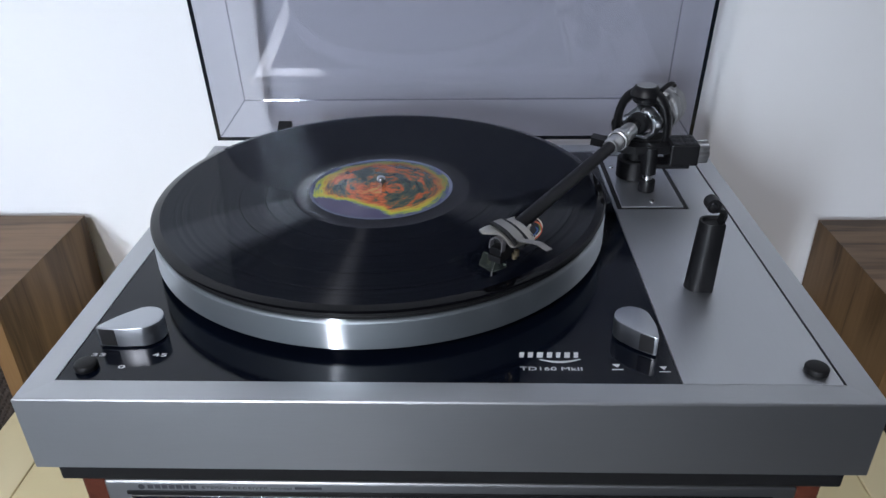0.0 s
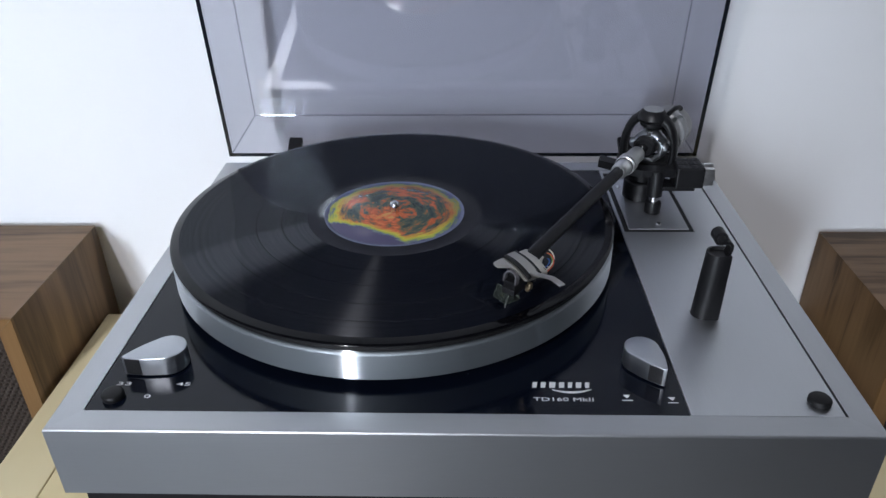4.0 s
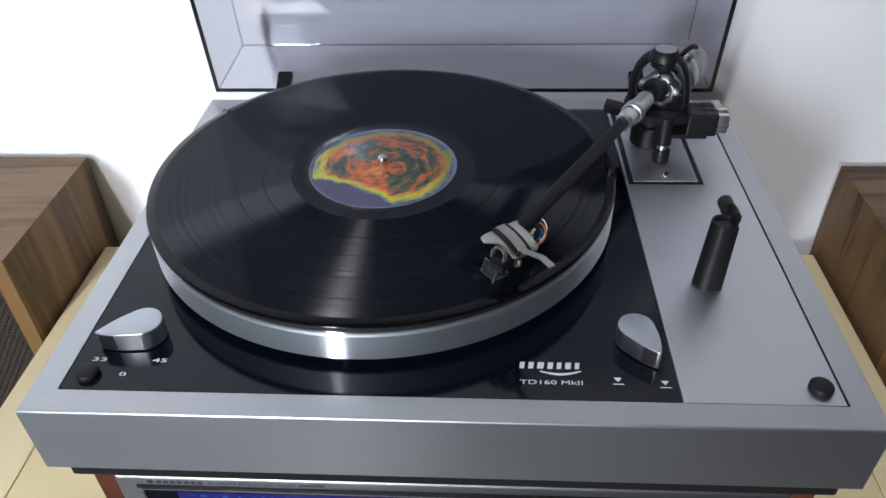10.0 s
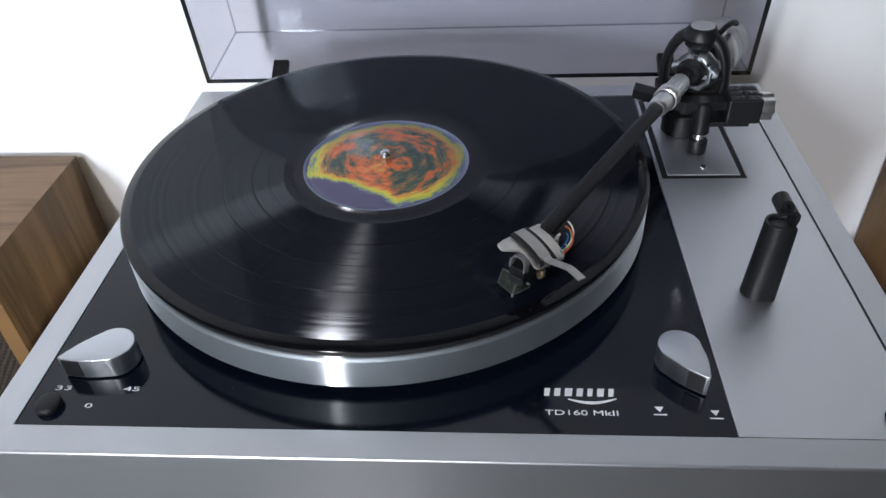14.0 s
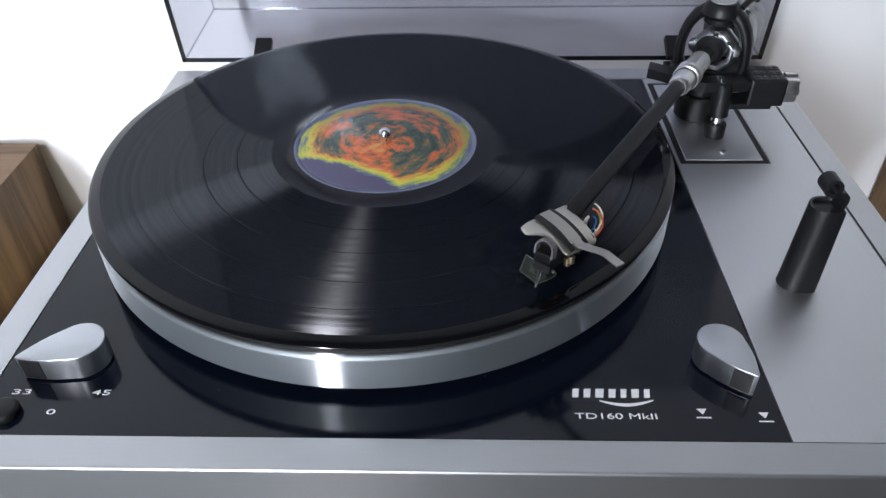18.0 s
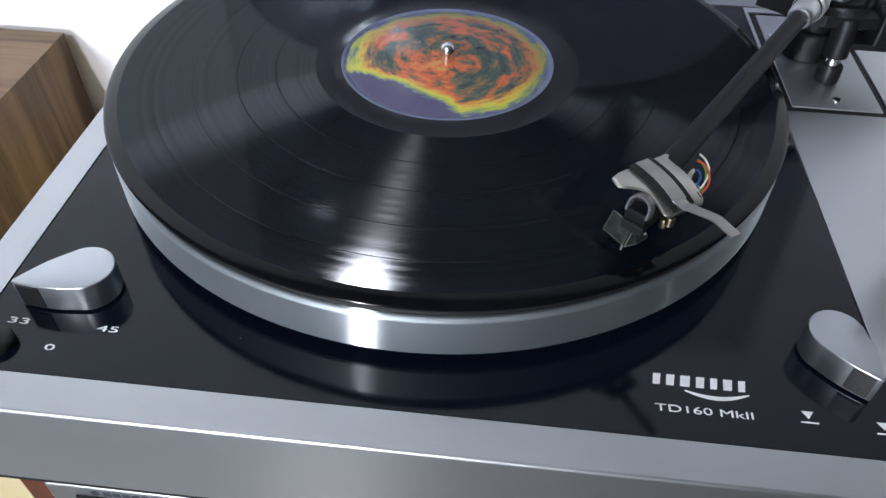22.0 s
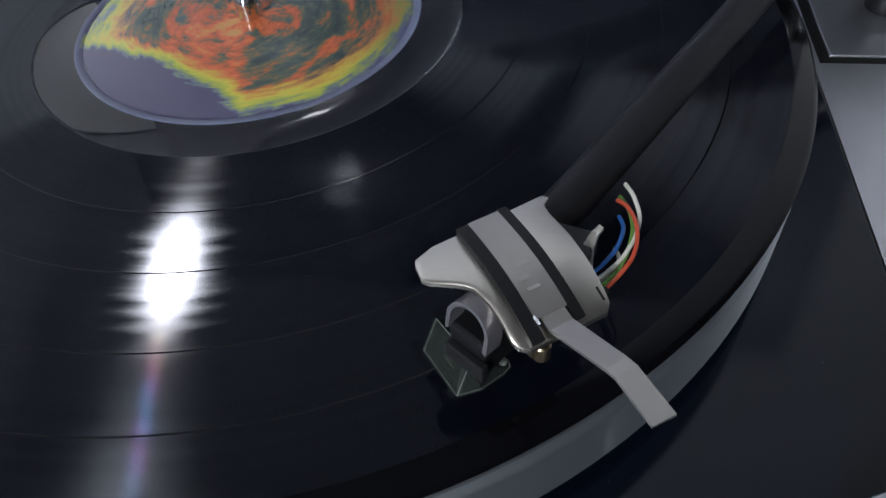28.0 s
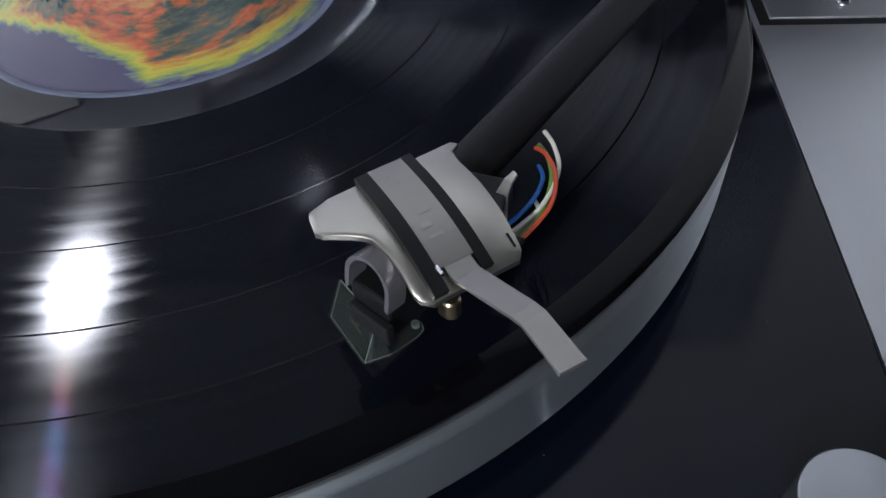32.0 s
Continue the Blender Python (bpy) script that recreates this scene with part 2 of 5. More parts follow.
# same acrylic tinted darker: the dark line of each fold put into colour
CREASE = clear("smoked_acrylic_crease_darkened", (0.50, 0.51, 0.55))
EDGE_BLACK = plain("dark_acrylic_edge", (0.006, 0.008, 0.012), 0.2, 0, 0.1)
CLEAR_GREEN = satin("clear_greenish_plastic", (0.030, 0.036, 0.031), 0.10, 0.0)
CLEAR_GREEN.node_tree.nodes["Principled BSDF"].inputs["Alpha"].default_value = 0.48
EDGE_GREEN = plain("pale_green_edge", (0.20, 0.225, 0.19), 0.35, 0, 0.1, 300)
GLASS = clear("window_glass", (0.95, 0.97, 0.97), 0.01)
PAINT_WHITE = plain("white_gloss_paint", (0.78, 0.78, 0.77), 0.35, 0, 0.03)


def grille_cloth():
    m, n, l, b = material("brown_grille_cloth")
    f = noise_tex(n, l, coords(n, l, (420, 420, 900)), 1.0, 3)
    l.new(ramp(n, l, f, (0.3, (0.012, 0.008, 0.005)), (0.7, (0.046, 0.030, 0.020))), b.inputs["Base Color"])
    b.inputs["Roughness"].default_value = 0.85
    bump(n, l, f, b, 0.4, 0.0006)
    return m


GRILLE = grille_cloth()


def vinyl(name, wall, land):
    """Black record vinyl: polished lands between the grooves, groove walls that lean 45 degrees and throw light along the radius,
    and the weak coloured orders of the groove grating, each at its own lean."""
    m, n, l, b = material(name)
    out = n["Material Output"]
    b.inputs["Base Color"].default_value = (0.0018, 0.0026, 0.0058, 1)
    b.inputs["Roughness"].default_value = 0.6
    b.inputs["Specular IOR Level"].default_value = 0.0
    flat = n.new("ShaderNodeVectorMath")
    flat.operation = "MULTIPLY"
    flat.inputs[1].default_value = (1, 1, 0)
    tc = n.new("ShaderNodeTexCoord")
    l.new(tc.outputs["Object"], flat.inputs[0])
    rad = n.new("ShaderNodeVectorMath")
    rad.operation = "NORMALIZE"
    l.new(flat.outputs[0], rad.inputs[0])
    # rings of loud and quiet passages along the radius
    length = n.new("ShaderNodeVectorMath")
    length.operation = "LENGTH"
    l.new(flat.outputs[0], length.inputs[0])
    comb = n.new("ShaderNodeCombineXYZ")
    l.new(length.outputs["Value"], comb.inputs[0])

    def rings(scale, detail):
        t = n.new("ShaderNodeTexNoise")
        t.inputs["Scale"].default_value, t.inputs["Detail"].default_value = scale, detail
        l.new(comb.outputs[0], t.inputs["Vector"])
        return t.outputs["Fac"]

    loud, ragged, passage = rings(420, 6), rings(260, 8), rings(95, 5)
    # lands: a sharp mirror, a part of the surface only
    mirror, fres, share = n.new("ShaderNodeBsdfAnisotropic"), n.new("ShaderNodeFresnel"), n.new("ShaderNodeMath")
    fres.inputs[0].default_value = 1.5
    share.operation = "MULTIPLY"
    l.new(fres.outputs[0], share.inputs[0])
    l.new(ramp(n, l, passage, (0.35, grey(land * 0.92)), (0.65, grey(land * 1.08))), share.inputs[1])
    l.new(ramp(n, l, ragged, (0.35, grey(0.035)), (0.65, grey(0.060))), mirror.inputs["Roughness"])
    mirror.inputs["Anisotropy"].default_value, mirror.inputs["Rotation"].default_value = 0.62, 0.25
    mirror.inputs["Color"].default_value = (0.92, 0.96, 1.0, 1)
    l.new(rad.outputs[0], mirror.inputs["Tangent"])
    skin = n.new("ShaderNodeMixShader")
    l.new(share.outputs[0], skin.inputs[0])
    l.new(b.outputs[0], skin.inputs[1])
    l.new(mirror.outputs[0], skin.inputs[2])
    last = skin.outputs[0]
    orders = [(1.0, 0.174, -0.30, (1.65, 1.72, 1.85)), (1.03, 0.33, 0.60, (0.085, 0.085, 0.085)), (1.16, 0.24, -0.10, (0.075, 0.075, 0.078)), (0.940, 0.150, -0.30, (0.15, 0.15, 0.16)), (0.895, 0.105, -0.10, (0.010, 0.008, 0.002)),
              (0.860, 0.095, -0.10, (0.009, 0.002, 0.007)), (0.815, 0.090, -0.10, (0.001, 0.006, 0.012)), (0.775, 0.090, -0.10, (0.006, 0.0015, 0.007)), (0.735, 0.085, -0.10, (0.002, 0.004, 0.008))]
    for lean, rough_g, aniso_g, colour in orders:
        tilt = n.new("ShaderNodeVectorMath")
        tilt.operation = "MULTIPLY_ADD"
        l.new(rad.outputs[0], tilt.inputs[0])
        tilt.inputs[1].default_value = (lean, lean, lean)
        tilt.inputs[2].default_value = (0, 0, 1)
        nor = n.new("ShaderNodeVectorMath")
        nor.operation = "NORMALIZE"
        l.new(tilt.outputs[0], nor.inputs[0])
        g = n.new("ShaderNodeBsdfAnisotropic")
        g.distribution = "BECKMANN"
        g.inputs["Anisotropy"].default_value = aniso_g
        l.new(ramp(n, l, ragged, (0.36, grey(rough_g * 0.88)), (0.64, grey(rough_g * 1.14))), g.inputs["Roughness"])
        l.new(ramp(n, l, loud, (0.3, [c * wall * 0.65 for c in colour]), (0.7, [c * wall for c in colour])), g.inputs["Color"])
        l.new(nor.outputs[0], g.inputs["Normal"])
        l.new(rad.outputs[0], g.inputs["Tangent"])
        g.inputs["Rotation"].default_value = 0.25
        add = n.new("ShaderNodeAddShader")
        l.new(last, add.inputs[0])
        l.new(g.outputs[0], add.inputs[1])
        last = add.outputs[0]
    l.new(last, out.inputs[0])
    return m


VINYL = vinyl("grooved_vinyl", 0.027, 0.15)
VINYL_SMOOTH = plain("smooth_vinyl", (0.002, 0.002, 0.004), 0.045, 0, 0.1, 60, 0.0, 0.0002, 0.34)
VINYL_RIM = satin("vinyl_rim", (0.0025, 0.0025, 0.0035), 0.10, 0.0, 0.22)
VINYL_GAP = satin("vinyl_gap", (0.003, 0.003, 0.004), 0.09, 0.0, 0.12)


def label_print():
    """Swirling printed picture: an orange fan on dark green, cut off by a hollow chord, with a yellow outline on violet and a pale blue rim."""
    m, n, l, b = material("printed_label")
    v = coords(n, l)
    sep = n.new("ShaderNodeSeparateXYZ")
    l.new(v, sep.inputs[0])

    def op(kind, a, c=None, d=None):
        k = n.new("ShaderNodeMath")
        k.operation = kind
        for i, x in enumerate((a, c, d)):
            if x is None:
                continue
            if isinstance(x, (int, float)):
                k.inputs[i].default_value = x
            else:
                l.new(x, k.inputs[i])
        return k.outputs[0]

    def round_noise(turns, along, scale, detail, rough, lag=None):
        """Noise drawn out round the centre; turns: how fast it changes with the angle, along: with the radius."""
        c = n.new("ShaderNodeCombineXYZ")
        ang = a if lag is None else lag
        l.new(op("MULTIPLY", op("COSINE", ang), turns), c.inputs[0])
        l.new(op("MULTIPLY", op("SINE", ang), turns), c.inputs[1])
        l.new(op("MULTIPLY", r, along), c.inputs[2])
        return noise_tex(n, l, c.outputs[0], scale, detail, rough)

    x, y = sep.outputs[0], sep.outputs[1]
    r = op("SQRT", op("ADD", op("MULTIPLY", x, x), op("MULTIPLY", y, y)))
    a = op("ARCTAN2", y, x)
    aim = radians(-118)  # the way from the centre to the chord
    px = op("ADD", op("MULTIPLY", x, math.cos(aim)), op("MULTIPLY", y, math.sin(aim)))
    py = op("SUBTRACT", op("MULTIPLY", y, math.cos(aim)), op("MULTIPLY", x, math.sin(aim)))
    streak = round_noise(1.8, 200, 1.5, 6, 0.62)
    fine = round_noise(6.0, 520, 1.3, 5, 0.65)
    bend = op("ADD", op("MULTIPLY_ADD", r, 22.0, a), op("MULTIPLY", op("SUBTRACT", noise_tex(n, l, v, 40, 3), 0.5), 0.8))
    blot = round_noise(1.25, 105, 1.55, 6, 0.6, bend)
    # orange fan from the centre towards the chord, an orange heart and an orange outer arc on the far side
    facing = op("DIVIDE", px, op("ADD", r, 0.0005))
    fan = op("MULTIPLY", ramp(n, l, op("MULTIPLY_ADD", op("SUBTRACT", streak, 0.5), 0.5, facing), (0.62, grey(0)), (0.86, grey(1))), 0.17)
    heart = op("MULTIPLY", ramp(n, l, r, (0.008, grey(1)), (0.020, grey(0))), 0.10)
    arc = op("MULTIPLY", ramp(n, l, op("ABSOLUTE", op("SUBTRACT", r, 0.032)), (0.002, grey(1)), (0.008, grey(0))), op("MULTIPLY", ramp(n, l, facing, (0.05, grey(1)), (0.4, grey(0))), 0.07))
    tone = op("ADD", op("MULTIPLY_ADD", op("SUBTRACT", fine, 0.5), 0.34, op("SUBTRACT", blot, 0.055)), op("ADD", fan, op("ADD", heart, arc)))
    picture = ramp(n, l, tone, (0.32, (0.030, 0.048, 0.040)), (0.43, (0.060, 0.085, 0.060)), (0.495, (0.15, 0.115, 0.05)), (0.545, (0.42, 0.105, 0.035)), (0.64, (0.60, 0.14, 0.045)), (0.78, (0.55, 0.27, 0.07)))
    # outline: the round edge and the hollow chord, whichever comes first
    chord = op("DIVIDE", px, op("MULTIPLY_ADD", op("MULTIPLY", py, py), 6.0, 0.0305))
    edge = op("MAXIMUM", op("DIVIDE", r, 0.0478), chord)
    edge = op("MULTIPLY_ADD", op("SUBTRACT", noise_tex(n, l, v, 60, 3), 0.5), 0.16, edge)
    edge = op("MULTIPLY_ADD", op("SUBTRACT", streak, 0.5), 0.26, edge)
    edge = op("MULTIPLY_ADD", op("SUBTRACT", fine, 0.5), 0.14, edge)
    rim_col = ramp(n, l, edge, (0.78, (0.50, 0.17, 0.04)), (0.84, (0.52, 0.30, 0.045)), (0.89, (0.52, 0.46, 0.05)), (0.94, (0.30, 0.36, 0.06)), (0.975, (0.13, 0.17, 0.15)), (1.01, (0.10, 0.11, 0.19)), (1.12, (0.095, 0.085, 0.165)), (1.22, (0.065, 0.058, 0.115)))
    far_col = ramp(n, l, edge, (0.80, (0.46, 0.14, 0.04)), (0.88, (0.40, 0.22, 0.05)), (0.93, (0.26, 0.27, 0.06)), (0.965, (0.12, 0.16, 0.13)), (1.00, (0.10, 0.115, 0.19)), (1.10, (0.10, 0.11, 0.20)))
    mask = ramp(n, l, edge, (0.77, grey(0.0)), (0.85, grey(1.0)))

    def blend(fac, c0, c1):
        mx = n.new("ShaderNodeMix")
        mx.data_type = "RGBA"
        l.new(fac, mx.inputs["Factor"])
        l.new(c0, mx.inputs["A"])
        if isinstance(c1, tuple):
            mx.inputs["B"].default_value = (*c1, 1)
        else:
            l.new(c1, mx.inputs["B"])
        return mx.outputs["Result"]

    rim_col = blend(ramp(n, l, op("MULTIPLY_ADD", op("SUBTRACT", streak, 0.5), 0.4, op("MULTIPLY_ADD", facing, 0.5, 0.5)), (0.33, grey(0)), (0.62, grey(1))), far_col, rim_col)
    col = blend(mask, picture, rim_col)
    col = blend(ramp(n, l, op("MULTIPLY_ADD", op("SUBTRACT", fine, 0.5), 0.002, r), (0.0470, grey(0)), (0.0486, grey(0.75))), col, (0.20, 0.24, 0.34))
    l.new(col, b.inputs["Base Color"])
    b.inputs["Roughness"].default_value, b.inputs["Specular IOR Level"].default_value = 0.22, 0.5
    return m


LABEL = label_print()


def glow(name, colour, strength):
    m, n, l, b = material(name)
    b.inputs["Base Color"].default_value = (*[c * 0.2 for c in colour], 1)
    b.inputs["Emission Color"].default_value, b.inputs["Emission Strength"].default_value = (*colour, 1), strength
    return m


DIAL_BLUE = glow("blue_dial_light", (0.004, 0.014, 0.5), 0.10)
DIAL_CYAN = glow("cyan_dial_light", (0.06, 0.25, 1.0), 0.35)
DIAL_RED = glow("red_dial_light", (0.9, 0.08, 0.06), 0.5)
DIAL_GLASS = plain("dark_dial_glass", (0.004, 0.004, 0.010), 0.08, 0, 0.1)
WIRES = {k: plain(k + "_wire", c, 0.4, 0, 0.08, 300) for k, c in dict(white=(0.72, 0.71, 0.62), red=(0.55, 0.075, 0.03), green=(0.12, 0.26, 0.05), blue=(0.02, 0.12, 0.42), black=(0.012, 0.012, 0.012)).items()}


# ---- builders ----
def part(name, bm, mat, parent=None, label="", smooth=False, at=None):
    """Links a bmesh as one mesh object, under a thing or a part."""
    me = bpy.data.meshes.new(name)
    bm.normal_update()
    bm.to_mesh(me)
    bm.free()
    for mm in mat if isinstance(mat, (list, tuple)) else (mat,):
        me.materials.append(mm)
    if smooth:
        me.polygons.foreach_set("use_smooth", [True] * len(me.polygons))
        me.set_sharp_from_angle(angle=radians(38))
    ob = new(name, me)
    if at is not None:
        ob.location = at
    if parent is not None:
        ob.parent = parent
    if label:
        ob["label"] = label
    return ob


def thing(name, at, label, category, group="", kind=""):
    ob = new(name)
    ob.empty_display_size = 0.02
    ob.location = at
    tagged(ob, label, category, group, kind)
    return ob


def box(bm, x0, x1, y0, y1, z0, z1, bev=0.0, seg=2):
    """A box, its edges rounded by bev."""
    made = bmesh.ops.create_cube(bm, size=1.0)["verts"]
    for v in made:
        v.co = Vector((x0 + (v.co.x + 0.5) * (x1 - x0), y0 + (v.co.y + 0.5) * (y1 - y0), z0 + (v.co.z + 0.5) * (z1 - z0)))
    if bev:
        edges = list({e for v in made for e in v.link_edges})
        bmesh.ops.bevel(bm, geom=edges, offset=bev, segments=seg, affect="EDGES", profile=0.5)
    return bm


def boxed(x0, x1, y0, y1, z0, z1, bev=0.0, seg=2):
    return box(bmesh.new(), x0, x1, y0, y1, z0, z1, bev, seg)


def prism(bm, outline, z0, z1, bev=0.0, seg=2, sides=None):
    """An outline in x and y, drawn up from z0 to z1; sides: the top edges to round, by the number of their first corner."""
    low = [bm.verts.new((x, y, z0)) for x, y in outline]
    top = [bm.verts.new((x, y, z1)) for x, y in outline]
    k = len(outline)
    faces = [bm.faces.new(low[::-1]), bm.faces.new(top)]
    faces += [bm.faces.new((low[i], low[(i + 1) % k], top[(i + 1) % k], top[i])) for i in range(k)]
    bmesh.ops.recalc_face_normals(bm, faces=faces)
    if bev:
        bmesh.ops.bevel(bm, geom=[e for e in faces[1].edges] if sides is None else [bm.edges.get((top[i], top[(i + 1) % k])) for i in sides], offset=bev, segments=seg, affect="EDGES", profile=0.5)
    return bm


def lathe(bm, profile, seg=64, m=Matrix()):
    """A profile of radius and height, turned about z, then put in place by m."""
    rings = []
    for r, z in profile:
        if r < 1e-6:
            rings.append([bm.verts.new(m @ Vector((0, 0, z)))])
        else:
            rings.append([bm.verts.new(m @ Vector((r * math.cos(2 * math.pi * k / seg), r * math.sin(2 * math.pi * k / seg), z))) for k in range(seg)])
    for a, b in zip(rings, rings[1:]):
        for k in range(seg):
            j = (k + 1) % seg
            if len(a) == 1 and len(b) == 1:
                continue
            if len(a) == 1:
                bm.faces.new((a[0], b[j], b[k]))
            elif len(b) == 1:
                bm.faces.new((a[k], a[j], b[0]))
            else:
                bm.faces.new((a[k], a[j], b[j], b[k]))
    bmesh.ops.recalc_face_normals(bm, faces=bm.faces[:])
    return bm


def rod(bm, a, b, r, seg=24, bev=0.0, r2=None):
    """A round bar from a to b, with eased ends."""
    a, b = Vector(a), Vector(b)
    h = (b - a).length
    r2 = r if r2 is None else r2
    m = Matrix.Translation(a) @ (b - a).to_track_quat("Z", "Y").to_matrix().to_4x4()
    prof = [(0, 0), (r - bev, 0), (r, bev), (r2, h - bev), (r2 - bev, h), (0, h)] if bev else [(0, 0), (r, 0), (r2, h), (0, h)]
    return lathe(bm, prof, seg, m)


def sweep(bm, points, r, seg=10, ends=True):
    """A round wire through the points, eased by a spline."""
    pts = [Vector(p) for p in points]
    fine = []
    for i in range(len(pts) - 1):
        p0, p1, p2, p3 = pts[max(i - 1, 0)], pts[i], pts[i + 1], pts[min(i + 2, len(pts) - 1)]
        for k in range(8):
            t = k / 8
            fine.append(0.5 * ((2 * p1) + (p2 - p0) * t + (2 * p0 - 5 * p1 + 4 * p2 - p3) * t * t + (3 * p1 - p0 - 3 * p2 + p3) * t ** 3))
    fine.append(pts[-1])
    up, rings = None, []
    for i, p in enumerate(fine):
        d = (fine[min(i + 1, len(fine) - 1)] - fine[max(i - 1, 0)]).normalized()
        side = d.cross(Vector((0.13, 0.21, 0.97)) if up is None else up.cross(d).cross(d) * -1).normalized() if up is None else (up - d * up.dot(d)).normalized()
        up = side
        other = d.cross(side)
        rings.append([bm.verts.new(p + r * (math.cos(2 * math.pi * k / seg) * side + math.sin(2 * math.pi * k / seg) * other)) for k in range(seg)])
    for a, b in zip(rings, rings[1:]):
        for k in range(seg):
            bm.faces.new((a[k], a[(k + 1) % seg], b[(k + 1) % seg], b[k]))
    if ends:
        bm.faces.new(rings[0][::-1])
        bm.faces.new(rings[-1])
    bmesh.ops.recalc_face_normals(bm, faces=bm.faces[:])
    return bm


def ribbon(bm, points, across, thick):
    """A flat strip with thickness along the points; across: half its width as a vector, or one for each point."""
    pts = [Vector(p) for p in points]
    rows = []
    for i, p in enumerate(pts):
        w = Vector(across[i] if isinstance(across[0], (tuple, Vector)) else across)
        d = (pts[min(i + 1, len(pts) - 1)] - pts[max(i - 1, 0)]).normalized()
        up = w.cross(d).normalized()
        if up.z < 0:
            up = -up
        rows.append([bm.verts.new(q) for q in (p - w, p + w, p + w - up * thick, p - w - up * thick)])
    for a, b in zip(rows, rows[1:]):
        for k in range(4):
            bm.faces.new((a[k], a[(k + 1) % 4], b[(k + 1) % 4], b[k]))
    bm.faces.new(rows[0][::-1])
    bm.faces.new(rows[-1])
    bmesh.ops.recalc_face_normals(bm, faces=bm.faces[:])
    return bm


def writing(name, text, size, m, mat, parent, stretch=1.0, width=None):
    """Flat lettering in the built-in font, 0.1 mm proud."""
    cu = bpy.data.curves.new(name, "FONT")
    cu.body, cu.size, cu.extrude = text, size, 0.00005
    ob = bpy.data.objects.new(name, cu)
    scene.collection.objects.link(ob)
    bpy.context.view_layer.update()
    me = bpy.data.meshes.new_from_object(ob.evaluated_get(bpy.context.evaluated_depsgraph_get()))
    bpy.data.objects.remove(ob)
    xs = [v.co.x for v in me.vertices]
    if width:
        stretch = width / (max(xs) - min(xs))
    me.transform(m @ Matrix.Diagonal((stretch, 1, 1, 1)) @ Matrix.Translation((-min(xs), 0, 0)))
    me.materials.clear()
    me.materials.append(mat)
    out = new(name, me)
    out.parent = parent
    return out


# ---- room ----
def slab(name, x0, x1, y0, y1, z0, z1, mat, label):
    return tagged(part(name, boxed(x0, x1, y0, y1, z0, z1), mat), label, name.split("_")[0], kind="structure")


slab("floor", -2.4, 2.6, WY, 0.27, -0.1, 0.0, FLOOR_WOOD, "polished dark grey floor")
slab("ceiling", -2.4, 2.6, WY, 0.27, 2.5, 2.7, CEILING_DIM, "unseen ceiling, kept dark to cut bounced light")
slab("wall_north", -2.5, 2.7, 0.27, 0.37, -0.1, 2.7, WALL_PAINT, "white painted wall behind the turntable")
# out of view: side and south walls dimmed so they reflect less
slab("wall_west", -2.5, -2.4, WY, 0.27, -0.1, 2.7, WALL_MID, "unseen side wall, dimmed to cut its glare on the plinth")
slab("wall_east", 2.6, 2.7, WY, 0.27, -0.1, 2.7, WALL_DARK, "unseen side wall, kept darkest to cut bounced light")
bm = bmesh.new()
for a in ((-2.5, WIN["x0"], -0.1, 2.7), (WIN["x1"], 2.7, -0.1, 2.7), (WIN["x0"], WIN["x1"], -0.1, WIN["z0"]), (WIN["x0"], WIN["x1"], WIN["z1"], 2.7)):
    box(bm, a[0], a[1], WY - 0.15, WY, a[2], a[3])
tagged(part("wall_south", bm, WALL_DIM), "unseen wall with a window opening, darkened to cut bounced light", "wall", kind="structure")

win = tagged(part("window_1", boxed(WIN["x0"] - 0.03, WIN["x1"] + 0.03, WY - 0.15, WY + 0.04, WIN["z0"] - 0.03, WIN["z0"] - 0.001, 0.004), PAINT_WHITE), "white framed window with clear panes behind thin bars", "window", kind="structure")
bm = bmesh.new()
for a in ((WIN["x0"], WIN["x0"] + 0.02, WIN["z0"], WIN["z1"]), (WIN["x1"] - 0.02, WIN["x1"], WIN["z0"], WIN["z1"]), (WIN["x0"] + 0.02, WIN["x1"] - 0.02, WIN["z0"], WIN["z0"] + 0.03),
          (WIN["x0"] + 0.02, WIN["x1"] - 0.02, WIN["z1"] - 0.03, WIN["z1"])):
    box(bm, a[0], a[1], WY - 0.10, WY - 0.05, a[2], a[3], 0.004, 1)
part("window_frame", bm, PAINT_WHITE, win)
part("mullion", boxed(-0.898, -0.874, WY - 0.095, WY - 0.055, WIN["z0"] + 0.03, WIN["z1"] - 0.03, 0.003, 1), PAINT_WHITE, win)
for a in ((WIN["x0"] + 0.02, -0.898), (-0.874, WIN["x1"] - 0.02)):
    pane = part("pane", boxed(a[0], a[1], WY - 0.078, WY - 0.074, WIN["z0"] + 0.03, WIN["z1"] - 0.03), GLASS, win)
    pane.visible_shadow = False
for k in range(12):
    z = WIN["z0"] + 0.13 + k * 0.104
    part("bar", boxed(WIN["x0"] + 0.02, WIN["x1"] - 0.02, WY - 0.125, WY - 0.113, z, z + 0.018, 0.002, 1), PAINT_WHITE, win)

# curtain hung over one side of the window, pushed aside above the sill
bm = bmesh.new()
rows = []
for k in range(41):
    z = 0.86 + 1.56 * k / 40
    edge = -0.80 if z < 1.35 else -0.80 - 0.07 * (z - 1.35) / 0.15 if z < 1.5 else -0.87 + 0.42 * (z - 1.5)
    rows.append([(edge + (-0.42 - edge) * j / 36, WY + 0.050 + 0.018 * math.sin(j * 1.9) * min(1.0, 0.25 + j / 12), z) for j in range(37)])
